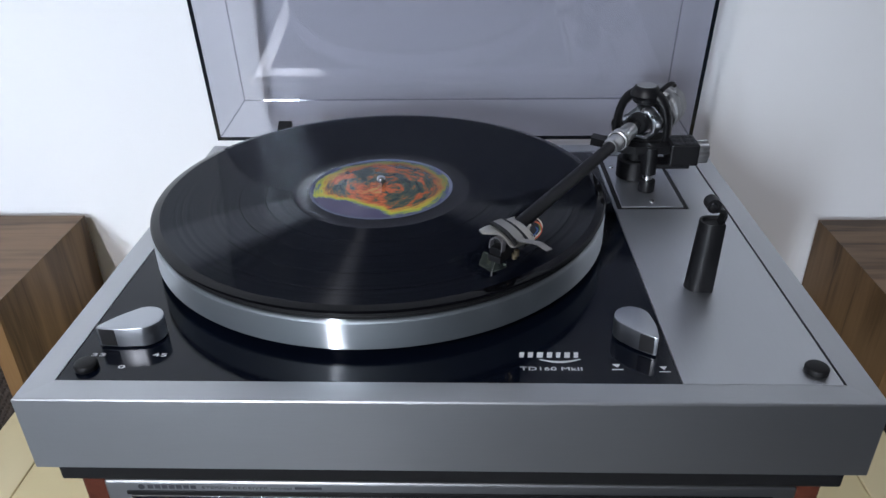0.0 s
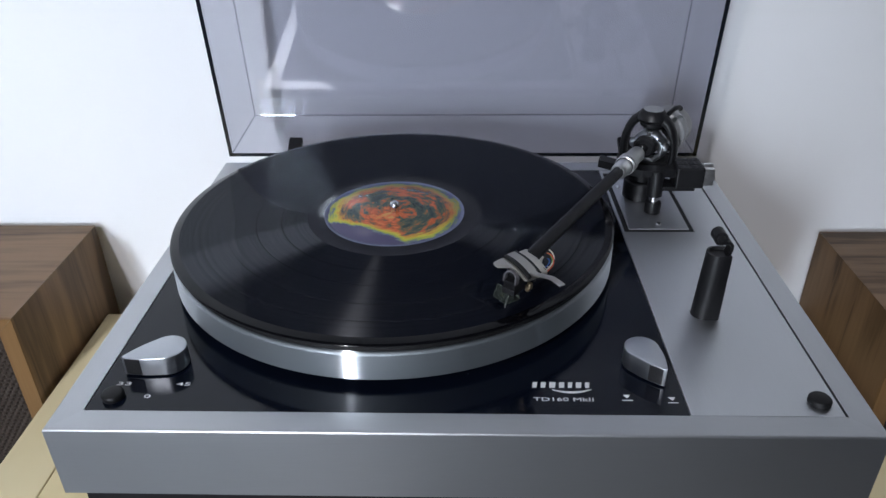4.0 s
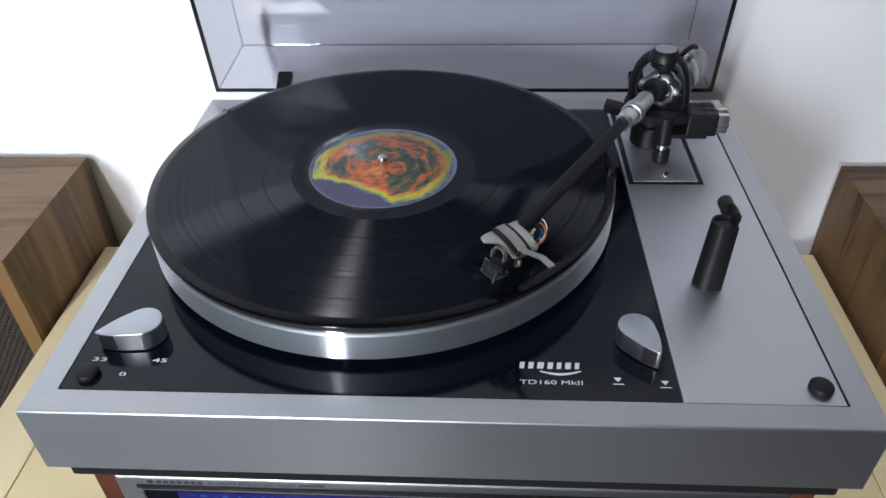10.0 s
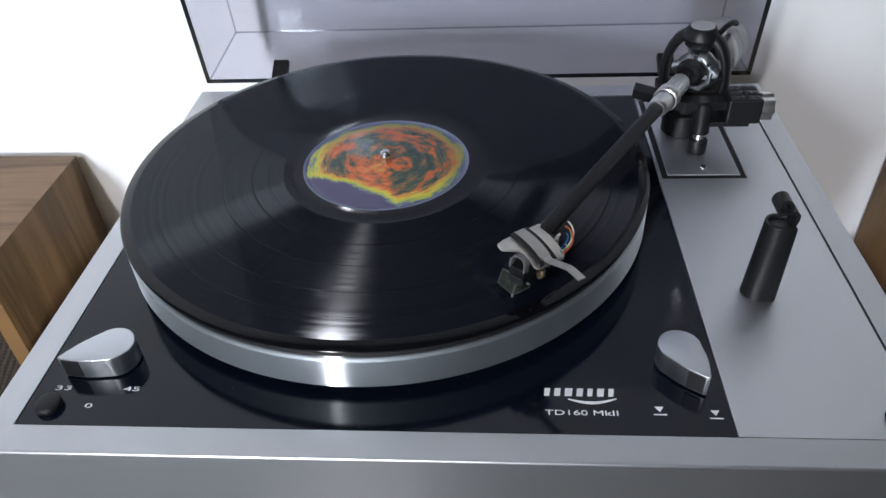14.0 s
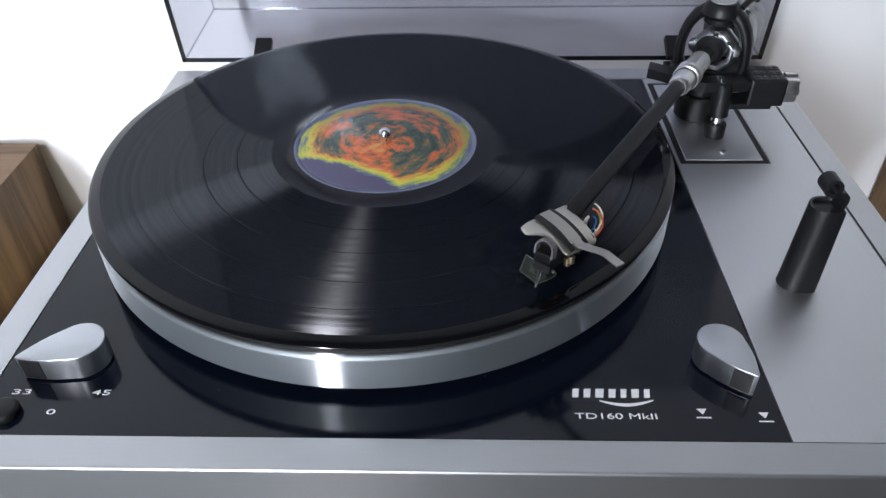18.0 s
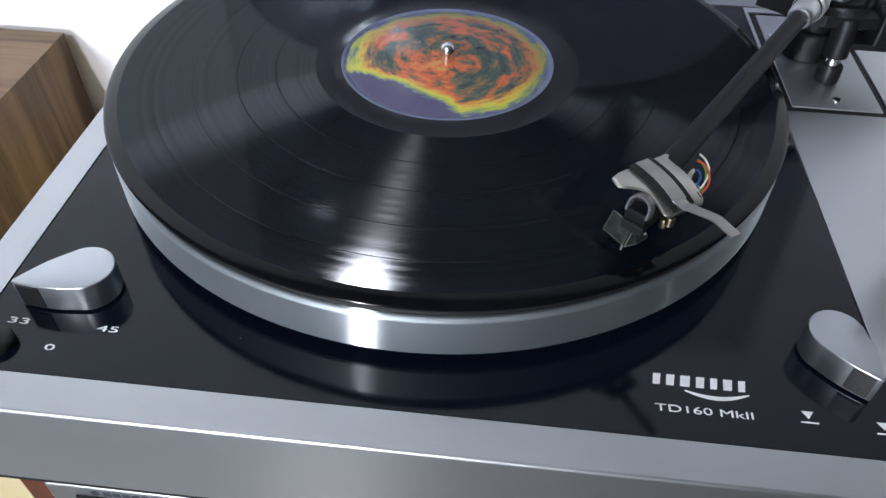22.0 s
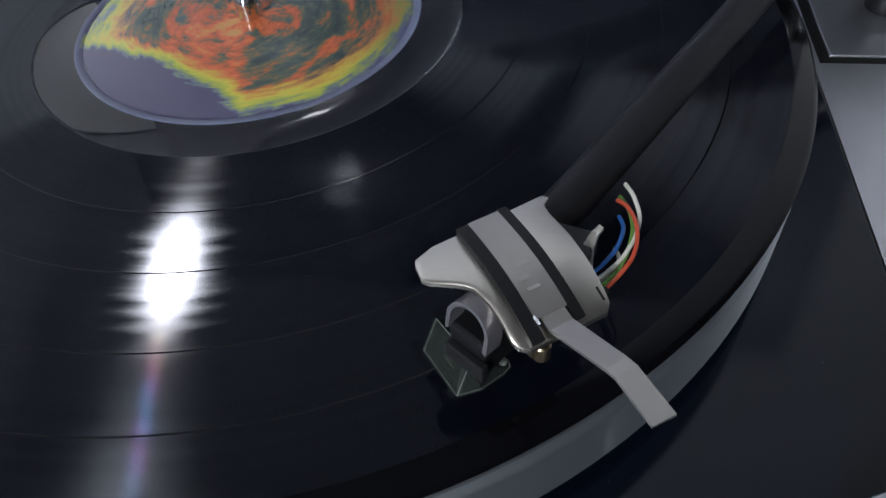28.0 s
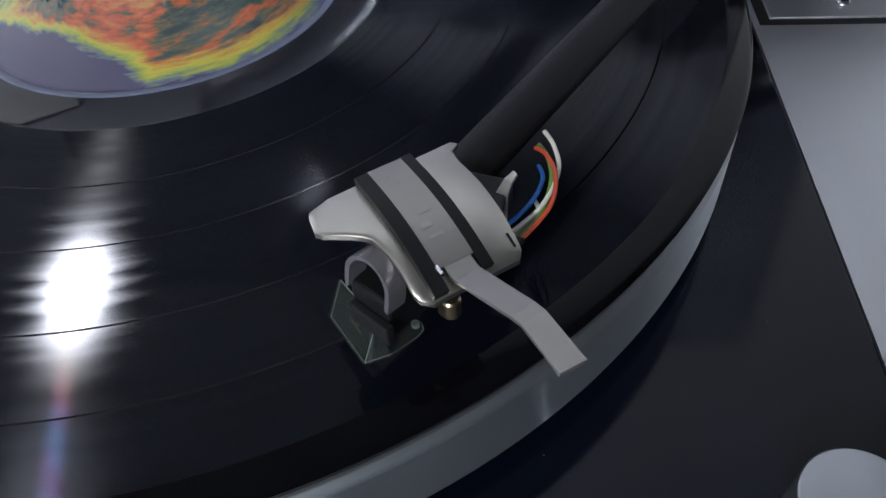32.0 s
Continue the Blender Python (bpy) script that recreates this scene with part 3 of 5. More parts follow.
for d in (0.0, 0.003):
    grid = [[bm.verts.new((x, y + d, z)) for x, y, z in row] for row in rows]
    for a, b in zip(grid, grid[1:]):
        for j in range(36):
            bm.faces.new((a[j], a[j + 1], b[j + 1], b[j]))
curtain = thing("curtain", (0, 0, 0), "dark grey cloth curtain hung beside the window", "curtain")
part("cloth", bm, CURTAIN, curtain, smooth=True)
part("rail", rod(bmesh.new(), (-1.22, WY + 0.055, 2.425), (-0.40, WY + 0.055, 2.425), 0.008, 16, 0.001), PAINT_WHITE, curtain, smooth=True)

lampthing = thing("ceiling_light", (0, 0, 0), "flat white ceiling light with a slim frame", "ceiling light")
lx, ly = LAMP[0], LAMP[1]
bm = bmesh.new()
box(bm, lx - 0.24, lx - 0.222, ly - 0.15, ly + 0.15, 2.470, 2.4995, 0.002)
box(bm, lx + 0.222, lx + 0.24, ly - 0.15, ly + 0.15, 2.470, 2.4995, 0.002)
box(bm, lx - 0.222, lx + 0.222, ly - 0.15, ly - 0.132, 2.470, 2.4995, 0.002)
box(bm, lx - 0.222, lx + 0.222, ly + 0.132, ly + 0.15, 2.470, 2.4995, 0.002)
part("frame", bm, PAINT_WHITE, lampthing)
part("diffuser", boxed(lx - 0.2218, lx + 0.2218, ly - 0.1318, ly + 0.1318, 2.482, 2.490), PAINT_WHITE, lampthing)

# ---- cream cabinet ----
CX0, CX1, CY0, CY1, CZ = -0.368, 0.432, -0.24, 0.227, 0.775
cab = thing("cabinet", (0.03, 0, 0), "cream lacquered cabinet with thick side panels under the receiver", "cabinet")
cab.location = (0, 0, 0)
part("side_panel", boxed(CX0, CX0 + 0.052, CY0, CY1, 0.0, CZ, 0.0012), CREAM_EDGE, cab)
part("side_panel", boxed(CX1 - 0.047, CX1, CY0, CY1, 0.0, CZ, 0.0012), CREAM_EDGE, cab)
part("top_panel", boxed(CX0 + 0.0527, CX1 - 0.0477, CY0, CY1, CZ - 0.03, CZ - 0.0004, 0.0012), CREAM, cab)
part("back_panel", boxed(CX0 + 0.0527, CX1 - 0.0477, CY1 - 0.02, CY1 - 0.002, 0.05, CZ - 0.031, 0.001), CREAM, cab)
part("front_panel", boxed(CX0 + 0.0527, CX1 - 0.0477, CY0 + 0.004, CY0 + 0.024, 0.05, CZ - 0.031, 0.001), CREAM, cab)


# ---- loudspeakers ----
def mitred(outline, y0, y1):
    """An outline in x and z, drawn from y0 to y1."""
    bm = bmesh.new()
    prism(bm, outline, y0, y1)
    for v in bm.verts:
        v.co = (v.co.x, v.co.z, v.co.y)
    bmesh.ops.recalc_face_normals(bm, faces=bm.faces[:])
    return bm


def loudspeaker(x_in, side, z1=0.875, width=0.30):
    """A walnut box whose inner side stands at x_in; side: +1 goes to +x."""
    sp = thing("loudspeaker", (0, 0, 0), "walnut veneered loudspeaker with a brown woven grille beside the cabinet", "loudspeaker", "pair of loudspeakers")
    y0, y1, th = 0.080, 0.260, 0.016
    x_out = x_in + side * width
    lo, hi = sorted((x_in, x_out))
    g = 0.0001
    part("top_panel", mitred([(lo + g, z1), (hi - g, z1), (hi - th - g, z1 - th), (lo + th + g, z1 - th)], y0, y1), WALNUT_TOP, sp)
    for a, b in ((lo, lo + th), (hi, hi - th)):
        part("side_panel", mitred([(a, 0.0), (b, 0.0), (b, z1 - th - g), (a, z1 - g)], y0, y1), WALNUT_SIDE, sp)
        part("edge_strip", mitred([(a, 0.0), (b, 0.0), (b, z1 - th - g), (a, z1 - g)], y0 - 0.0030, y0 - 0.0001), WALNUT_EDGE, sp, "lighter solid wood edging")
    part("edge_strip", mitred([(lo + g, z1), (hi - g, z1), (hi - th - g, z1 - th), (lo + th + g, z1 - th)], y0 - 0.0030, y0 - 0.0001), WALNUT_EDGE, sp, "lighter solid wood edging")
    part("back_panel", boxed(lo + th, hi - th, y1 - 0.012, y1 - 0.001, 0.0, z1 - th, 0.0005), WALNUT_SIDE, sp)
    # woven cloth: over-and-under humps in rows
    bm = bmesh.new()
    gx0, gx1, gz0, gz1 = lo + th, hi - th, 0.45, z1 - th
    nx, nz = int((gx1 - gx0) / 0.0016), int((gz1 - gz0) / 0.0016)
    grid = [[bm.verts.new((gx0 + (gx1 - gx0) * i / nx, y0 + 0.0065 - 0.0030 * abs(math.sin(math.pi * (i / 4 + 0.5 * ((j // 3) % 2)))) * abs(math.sin(math.pi * j / 3 + 0.4)), gz0 + (gz1 - gz0) * j / nz)) for i in range(nx + 1)] for j in range(nz + 1)]
    for j in range(nz):
        for i in range(nx):
            bm.faces.new((grid[j][i], grid[j][i + 1], grid[j + 1][i + 1], grid[j + 1][i]))
    part("grille", bm, GRILLE, sp, "brown woven grille cloth", smooth=False)
    part("baffle", boxed(lo + th, hi - th, y0 + 0.008, y0 + 0.022, 0.0, z1 - th, 0.0005), BLACK_MATT, sp)
    return sp


loudspeaker(-0.372, -1)
loudspeaker(0.4456, 1, 0.869)

# ---- receiver ----
rec = thing("receiver", (0, 0, 0), "silver stereo receiver with red-brown wooden cheeks and a blue lit dial", "receiver")
RX0, RX1, RY0, RY1, RZ0, RZ1 = -0.1555, 0.2515, -0.186, 0.13, 0.790, 0.9380
for a in ((RX0, RX0 + 0.0135), (RX1 - 0.0135, RX1)):
    part("cheek", boxed(a[0], a[1], RY0 + 0.003, RY1, RZ0, RZ1, 0.0015), MAHOGANY, rec, "red-brown wooden side cheek")
part("case", boxed(RX0 + 0.0136, RX1 - 0.0136, RY0 + 0.012, RY1, RZ0, RZ1 - 0.001, 0.001), BLACK_MATT, rec)
PX0, PX1 = RX0 + 0.0140, RX1 - 0.0140
PZ = RZ1 - 0.0015
front = part("front_panel", boxed(PX0, PX1, RY0, RY0 + 0.0115, RZ0 + 0.002, PZ, 0.0016, 3), ALU_DULL, rec, "brushed silver front panel")
dz1, dz0, dx0, dx1 = PZ - 0.0092, PZ - 0.050, PX0 + 0.0145, PX1 - 0.0145
dial = part("dial_window", boxed(dx0 + 0.0012, dx1 - 0.0012, RY0 - 0.0006, RY0 - 0.0002, dz0 + 0.0012, dz1 - 0.0012), DIAL_GLASS, rec, "dark glass dial with blue lit scales")
bm = bmesh.new()
box(bm, dx0, dx1, RY0 - 0.0018, RY0 - 0.0001, dz1 - 0.0012, dz1, 0.0003)
box(bm, dx0, dx1, RY0 - 0.0018, RY0 - 0.0001, dz0, dz0 + 0.0012, 0.0003)
box(bm, dx0, dx0 + 0.0012, RY0 - 0.0018, RY0 - 0.0001, dz0 + 0.0012, dz1 - 0.0012, 0.0003)
box(bm, dx1 - 0.0012, dx1, RY0 - 0.0018, RY0 - 0.0001, dz0 + 0.0012, dz1 - 0.0012, 0.0003)
part("dial_frame", bm, CHROME, rec, "bright metal dial frame")
part("dial_bezel", boxed(dx0 - 0.0022, dx1 + 0.0022, RY0 - 0.0012, RY0 - 0.0001, dz1 + 0.0001, dz1 + 0.0026, 0.0002), BLACK_PLASTIC, rec, "black bezel over the dial")
bm = bmesh.new()
rng = random.Random(4)
for row, zz in enumerate((dz1 - 0.0075, dz1 - 0.016, dz1 - 0.026)):
    x = dx0 + 0.028
    while x < dx1 - 0.09:
        w = rng.choice((0.0005, 0.0005, 0.0012, 0.003))
        box(bm, x, x + w, RY0 - 0.0008, RY0 - 0.0006, zz, zz + 0.0016)
        x += w + rng.uniform(0.003, 0.009)
part("dial_scale", bm, DIAL_CYAN, dial, "lit cyan scale marks")
part("dial_band", boxed(dx0 + 0.02, dx1 - 0.075, RY0 - 0.0007, RY0 - 0.0006, dz0 + 0.006, dz1 - 0.0035), DIAL_BLUE, dial, "deep blue lit band")
part("dial_pointer", boxed(0.045, 0.0462, RY0 - 0.0011, RY0 - 0.0009, dz0 + 0.004, dz1 - 0.002), DIAL_RED, dial, "red pointer")
bm = bmesh.new()
lathe(bm, [(0.0, 0), (0.0019, 0), (0.0019, 0.0001), (0, 0.0001)], 20, Matrix.Translation((-0.1207, RY0 - 0.0001, 0.9325)) @ Matrix.Rotation(radians(90), 4, "X"))
part("maker_mark", bm, DARK_INK, rec)
for k in range(7):
    part("mark_block", boxed(-0.1172 + k * 0.0040, -0.1172 + k * 0.0040 + 0.0031, RY0 - 0.0002, RY0 + 0.0003, 0.9312, 0.9338), DARK_INK, rec)
writing("model_lettering", "STEREO RECEIVER model", 0.0026, Matrix.Translation((-0.0869, RY0 - 0.0001, 0.9314)) @ Matrix.Rotation(radians(90), 4, "X"), DARK_INK, rec, width=0.050)
part("model_mark", boxed(-0.0350, -0.0201, RY0 - 0.0002, RY0 + 0.0003, 0.9316, 0.9333), DARK_INK, rec)
for x in (-0.12, 0.21):
    for y in (-0.15, 0.10):
        part("foot", rod(bmesh.new(), (x, y, CZ - 0.0004), (x, y, RZ0), 0.012, 24, 0.001), RUBBER, rec)

# ---- turntable ----
tt = thing("turntable", (0, 0, 0), "silver and black turntable with open smoked cover on a receiver", "turntable")
TX0, TX1, TY0, TY1, TZ0 = -0.1705, 0.2660, -0.1925, 0.1525, 0.9535
IX0, IX1, IY0, IY1 = -0.1552, 0.2512, -0.1773, 0.1355
TOP = 1.0004
part("plinth_front", prism(bmesh.new(), [(TX0, TY0), (TX1, TY0), (IX1, IY0), (IX0, IY0)], TZ0, TOP, 0.0011, 3, (0,)), ALU_X, tt, "brushed silver front of the plinth")
part("plinth_back", prism(bmesh.new(), [(TX1, TY1), (TX0, TY1), (IX0, IY1), (IX1, IY1)], TZ0, TOP, 0.0009, 3, (0,)), ALU_X, tt)
part("plinth_side", prism(bmesh.new(), [(TX0, TY1), (TX0, TY0), (IX0, IY0), (IX0, IY1)], TZ0, TOP, 0.0009, 3, (0,)), ALU_Y, tt)
part("plinth_side", prism(bmesh.new(), [(TX1, TY0), (TX1, TY1), (IX1, IY1), (IX1, IY0)], TZ0, TOP, 0.0009, 3, (0,)), ALU_Y, tt)
part("underside", boxed(IX0, IX1, IY0, IY1, 0.958, 0.9950), BLACK_MATT, tt)
part("base", boxed(-0.1632, 0.2590, -0.187, 0.145, 0.9385, 0.9536, 0.0012), BLACK_MATT, tt, "dark recessed base under the plinth")
XS = 0.1692
part("top_plate", boxed(IX0 + 0.0003, XS, IY0 + 0.0003, IY1 - 0.0005, 0.9952, 1.0, 0.0003), PLATE_BLACK, tt, "satin black top plate")

# silver panel with the cut-out for the arm board
AX0, AX1, AY0, AY1 = 0.1717, 0.2245, 0.0226, 0.1290


def holed(bm, o, i, z0, z1):
    """A flat panel with a rectangular hole. o, i: x0, x1, y0, y1."""
    def ring(r, z):
        return [bm.verts.new(p) for p in ((r[0], r[2], z), (r[1], r[2], z), (r[1], r[3], z), (r[0], r[3], z))]
    ot, it, ob_, ib = ring(o, z1), ring(i, z1), ring(o, z0), ring(i, z0)
    for k in range(4):
        j = (k + 1) % 4
        bm.faces.new((ot[k], ot[j], it[j], it[k]))
        bm.faces.new((ot[j], ot[k], ob_[k], ob_[j]))
        bm.faces.new((it[k], it[j], ib[j], ib[k]))
    bmesh.ops.recalc_face_normals(bm, faces=bm.faces[:])
    return bm


part("side_panel", holed(bmesh.new(), (XS + 0.0005, IX1 - 0.0011, IY0 + 0.0007, IY1 - 0.0005), (AX0, AX1, AY0, AY1), 0.9952, 1.0), ALU_PANEL, tt, "brushed silver side panel")
board = part("arm_board", boxed(AX0 + 0.0040, AX1 - 0.0033, AY0 + 0.0044, AY1 - 0.003, 0.9952, 1.0, 0.0003), ALU_PANEL, tt, "small silver arm board in a black gap")
part("gap_frame", holed(bmesh.new(), (AX0 + 0.0002, AX1 - 0.0002, AY0 + 0.0002, AY1 - 0.0002), (AX0 + 0.0039, AX1 - 0.0032, AY0 + 0.0043, AY1 - 0.0029), 0.9952, 0.9994), RUBBER, board, "flat black gap round the board")
for x, y in ((0.1997, 0.0352), (0.1800, 0.1004)):
    bm = lathe(bmesh.new(), [(0.0, 1.0013), (0.0016, 1.0012), (0.0022, 1.0006), (0.0022, 0.9998)], 20, Matrix.Translation((x, y, 0)))
    box(bm, x - 0.0020, x + 0.0020, y - 0.0003, y + 0.0003, 1.0011, 1.00135)
    part("screw", bm, CHROME, board, "bright slotted screw", smooth=True)

# print on the black plate
flat = lambda x, y: Matrix.Translation((x, y, 1.00005))  # noqa: E731
writing("model_lettering", "TD160 MkII", 0.0040, flat(0.0877, -0.1664), WHITE_INK, tt, width=0.0325)
writing("speed_lettering", "33", 0.0038, flat(-0.1455, -0.1564), WHITE_INK, tt, width=0.0078)
writing("speed_lettering", "45", 0.0038, flat(-0.1118, -0.1564), WHITE_INK, tt, width=0.0078)
writing("speed_lettering", "0", 0.0036, flat(-0.1265, -0.1667), WHITE_INK, tt, width=0.0036)
# the maker's mark as plain blocks with a curved stroke below
x = 0.0873
for w in (0.0040, 0.0042, 0.0048, 0.0043, 0.0038, 0.0045, 0.0038):
    part("mark_block", prism(bmesh.new(), [(x + 0.0004, -0.1556), (x + w - 0.0012, -0.1556), (x + w - 0.0004, -0.1511), (x + 0.0010, -0.1511)], 1.0, 1.0001), WHITE_INK, tt)
    x += w + 0.0006
bm = bmesh.new()
pts = [(0.0985 + 0.0218 * k / 14, -0.1560 - 0.0034 * math.sin(math.pi * (0.12 + 0.80 * k / 14)) ** 1.0, 1.0001) for k in range(15)]
ribbon(bm, pts, [(0, 0.0003 + 0.0005 * math.sin(math.pi * k / 14), 0) for k in range(15)], 0.0001)
part("maker_mark", bm, WHITE_INK, tt, "white printed mark with a curved stroke")
for x, y in ((0.1386, -0.1625), (0.1627, -0.1641)):
    bm = prism(bmesh.new(), [(x - 0.0020, y + 0.0015), (x, y - 0.0014), (x + 0.0020, y + 0.0015)], 1.0, 1.0001)
    box(bm, x - 0.0029, x + 0.0029, y - 0.0032, y - 0.0026, 1.0, 1.0001)
    part("lever_mark", bm, WHITE_INK, tt)

# dust specks on the plate
bm = bmesh.new()
rng = random.Random(11)
for k in range(70):
    x, y = rng.uniform(-0.15, 0.165), rng.uniform(-0.175, 0.13)
    if y < -0.148 and x > 0.07 or y < -0.12 and x < -0.09:
        continue
    s, t = rng.uniform(0.00008, 0.00022), rng.uniform(0, 3.1)
    d = Vector((math.cos(t), math.sin(t), 0)) * s * rng.uniform(1, 2.2)
    e = Vector((-math.sin(t), math.cos(t), 0)) * s
    c = Vector((x, y, 1.00012))
    bm.faces.new([bm.verts.new(c + q) for q in (d, e, -d, -e)])
tagged(part("dust", bm, DUST, tt, "pale dust specks"), kind="stuff")

# rubber buttons
for x, y in ((-0.1431, -0.1664), (0.2404, -0.1661)):
    part("button", lathe(bmesh.new(), [(0.0, 0.0040), (0.0046, 0.0040), (0.0056, 0.0036), (0.0061, 0.0028), (0.0061, 0.0004), (0.0058, 0.0)], 40, Matrix.Translation((x, y, 1.0))), RUBBER, tt, "round black rubber cap", smooth=True)


# drop-shaped knobs
def knob(name, centre, aim, reach, r=0.0112, h=0.0118, ribbed=()):
    """A silver drop-shaped knob: a round body at centre, with its cut-off tip towards aim (degrees)."""
    a = radians(aim)
    half = math.acos(r / reach)
    tip, bulge = 0.0016, 0.0011
    p0, p1 = Vector((r * math.cos(half), r * math.sin(half))), Vector((reach - tip * 0.75, tip * 0.62))
    nrm = Vector((math.cos(half), math.sin(half)))

    def flank(f, out=0.0):
        """A place on the flank, 0 at the round body, 1 at the tip."""
        return p0 + (p1 - p0) * f + nrm * (bulge * math.sin(math.pi * f) * (1 - 0.35 * f) + out)

    out = []
    for k in range(41):
        b = half + (2 * math.pi - 2 * half) * k / 40
        out.append((r * math.cos(b), r * math.sin(b)))
    out += [(flank(k / 12).x, -flank(k / 12).y) for k in range(1, 13)]
    out.append((reach - tip * 0.30, 0.0))
    out += [tuple(flank(k / 12)) for k in range(12, 0, -1)]
    rot = lambda p: (centre[0] + p[0] * math.cos(a) - p[1] * math.sin(a), centre[1] + p[0] * math.sin(a) + p[1] * math.cos(a))  # noqa: E731
    body = part(name, prism(bmesh.new(), [rot(p) for p in out], 1.0012, 1.0012 + h, 0.0005, 3), SILVER, tt, "silver drop-shaped knob", smooth=True)
    part("collar", lathe(bmesh.new(), [(0, 0.0016), (r - 0.0012, 0.0016), (r - 0.0012, 0), (0, 0)], 32, Matrix.Translation((*centre, 1.0))), BLACK_PLASTIC, body)
    # fine ribs near the tip, on an added black backing that paints groove shade
    for s, nm in ribbed:
        def at(f, out):
            q = flank(f, out)
            return rot((q.x, s * q.y))
        inner, outer = [at(0.55 + 0.42 * k / 8, -0.0003) for k in range(9)], [at(0.55 + 0.42 * k / 8, 0.00012) for k in range(9)]
        part("rib_shade_backing", prism(bmesh.new(), inner + outer[::-1], 1.0018, 1.0012 + h - 0.0008), BLACK_MATT, body)
        bm = bmesh.new()
        count = 13
        for k in range(count):
            f = 0.57 + 0.38 * k / (count - 1)
            c, d = Vector(at(f, 0.00030)), Vector(at(f + 0.01, 0.00030))
            m = Matrix.Translation((c.x, c.y, 1.0012 + h / 2)) @ Matrix.Rotation(math.atan2((d - c).y, (d - c).x), 4, "Z")
            for v in bmesh.ops.create_cube(bm, size=1.0)["verts"]:
                v.co = m @ Vector((v.co.x * 0.00030, v.co.y * 0.0006, v.co.z * (h - 0.0020)))
        part(nm, bm, RIB_GREY, body)
    return body


knob("speed_knob", (-0.1207, -0.1378), 203, 0.0255, 0.0108, ribbed=((1, "ribs"),))
knob("lift_knob", (0.1508, -0.1352), 296, 0.0225, 0.0099, ribbed=((-1, "ribs"),))

# arm rest: a hollow tapered post with a curled hook
def rest_ring(bm, cx, cy, r, z):
    """Outline of the post: round to the left, squared to the right."""
    pts = [(cx + r * math.cos(t), cy + r * math.sin(t)) for t in [radians(90 + 180 * k / 24) for k in range(25)]]
    pts += [(cx + r * 0.90, cy - r), (cx + r, cy - r * 0.92), (cx + r, cy + r * 0.92), (cx + r * 0.90, cy + r)]
    return [bm.verts.new((x, y, z)) for x, y in pts]


bm = bmesh.new()
levels = [(0.2010, -0.0838, 0.0077, 1.0), (0.2012, -0.0838, 0.0077, 1.0008), (0.2030, -0.0834, 0.0068, 1.0450), (0.2030, -0.0834, 0.0066, 1.0455), (0.2030, -0.0834, 0.0055, 1.0455), (0.2030, -0.0834, 0.0053, 1.0452), (0.2030, -0.0834, 0.0050, 1.0436)]
rings = [rest_ring(bm, *a) for a in levels]
for a, b in zip(rings, rings[1:]):
    for k in range(len(a)):
        bm.faces.new((a[k], a[(k + 1) % len(a)], b[(k + 1) % len(a)], b[k]))
bm.faces.new(rings[-1])
bmesh.ops.recalc_face_normals(bm, faces=bm.faces[:])
rest = part("arm_rest", bm, BLACK_PLASTIC, tt, "tapered black arm rest with a curled hook", smooth=True)
hy = -0.0834
hook = [(0.2082, hy, 1.0430), (0.2089, hy, 1.0462), (0.2096, hy, 1.0492), (0.2094, hy, 1.0516), (0.2080, hy, 1.0532), (0.2058, hy, 1.0534), (0.2036, hy, 1.0528)]
hook += [(0.2020 + 0.0033 * math.cos(t), hy, 1.0562 + 0.0035 * math.sin(t)) for t in [radians(d) for d in range(285, -75, -15)]]


def curl(points, thick, y0, y1):
    """A bar bent in the x-z plane, of even thickness, from y0 to y1."""
    bm, rows = bmesh.new(), []
    pts = [Vector((p[0], p[2])) for p in points]
    for i, p in enumerate(pts):
        d = (pts[min(i + 1, len(pts) - 1)] - pts[max(i - 1, 0)]).normalized()
        w = Vector((-d.y, d.x)) * thick / 2
        rows.append([bm.verts.new((q.x, y, q.y)) for q, y in ((p + w, y0), (p - w, y0), (p - w, y1), (p + w, y1))])
    for a, b in zip(rows, rows[1:]):
        for k in range(4):
            bm.faces.new((a[k], a[(k + 1) % 4], b[(k + 1) % 4], b[k]))
    bm.faces.new(rows[0][::-1])
    bm.faces.new(rows[-1])
    bmesh.ops.recalc_face_normals(bm, faces=bm.faces[:])
    return bm


part("hook", curl(hook, 0.0017, hy - 0.0040, hy + 0.0040), BLACK_PLASTIC, rest, smooth=True)

# platter, mat, spindle
PY = -0.003
part("platter", lathe(bmesh.new(), [(0, 0.0060), (0.146, 0.0060), (0.149, 0.0052), (0.1533, 0.0052), (0.1540, 0.0059), (0.1540, 0.0062), (0.1540, 0.0218), (0.1540, 0.0221), (0.1538, 0.0225), (0.1527, 0.0236), (0.1523, 0.0237), (0.0, 0.0237)], 192, Matrix.Translation((0, PY, 1.0))), TURNED, tt, "turned silver platter", smooth=True)
part("platter_hub", lathe(bmesh.new(), [(0.0, 0.0061), (0.06, 0.0061), (0.06, 0.0002), (0, 0.0002)], 48, Matrix.Translation((0, PY, 1.0))), BLACK_MATT, tt)
part("mat", lathe(bmesh.new(), [(0, 0.0238), (0.1518, 0.0238), (0.1522, 0.0242), (0.1523, 0.0250), (0.1518, 0.0254), (0.1523, 0.0259), (0.1521, 0.0272), (0.1513, 0.0278), (0, 0.0278)], 128, Matrix.Translation((0, PY, 1.0))), RUBBER, tt, "black rubber mat", smooth=True)
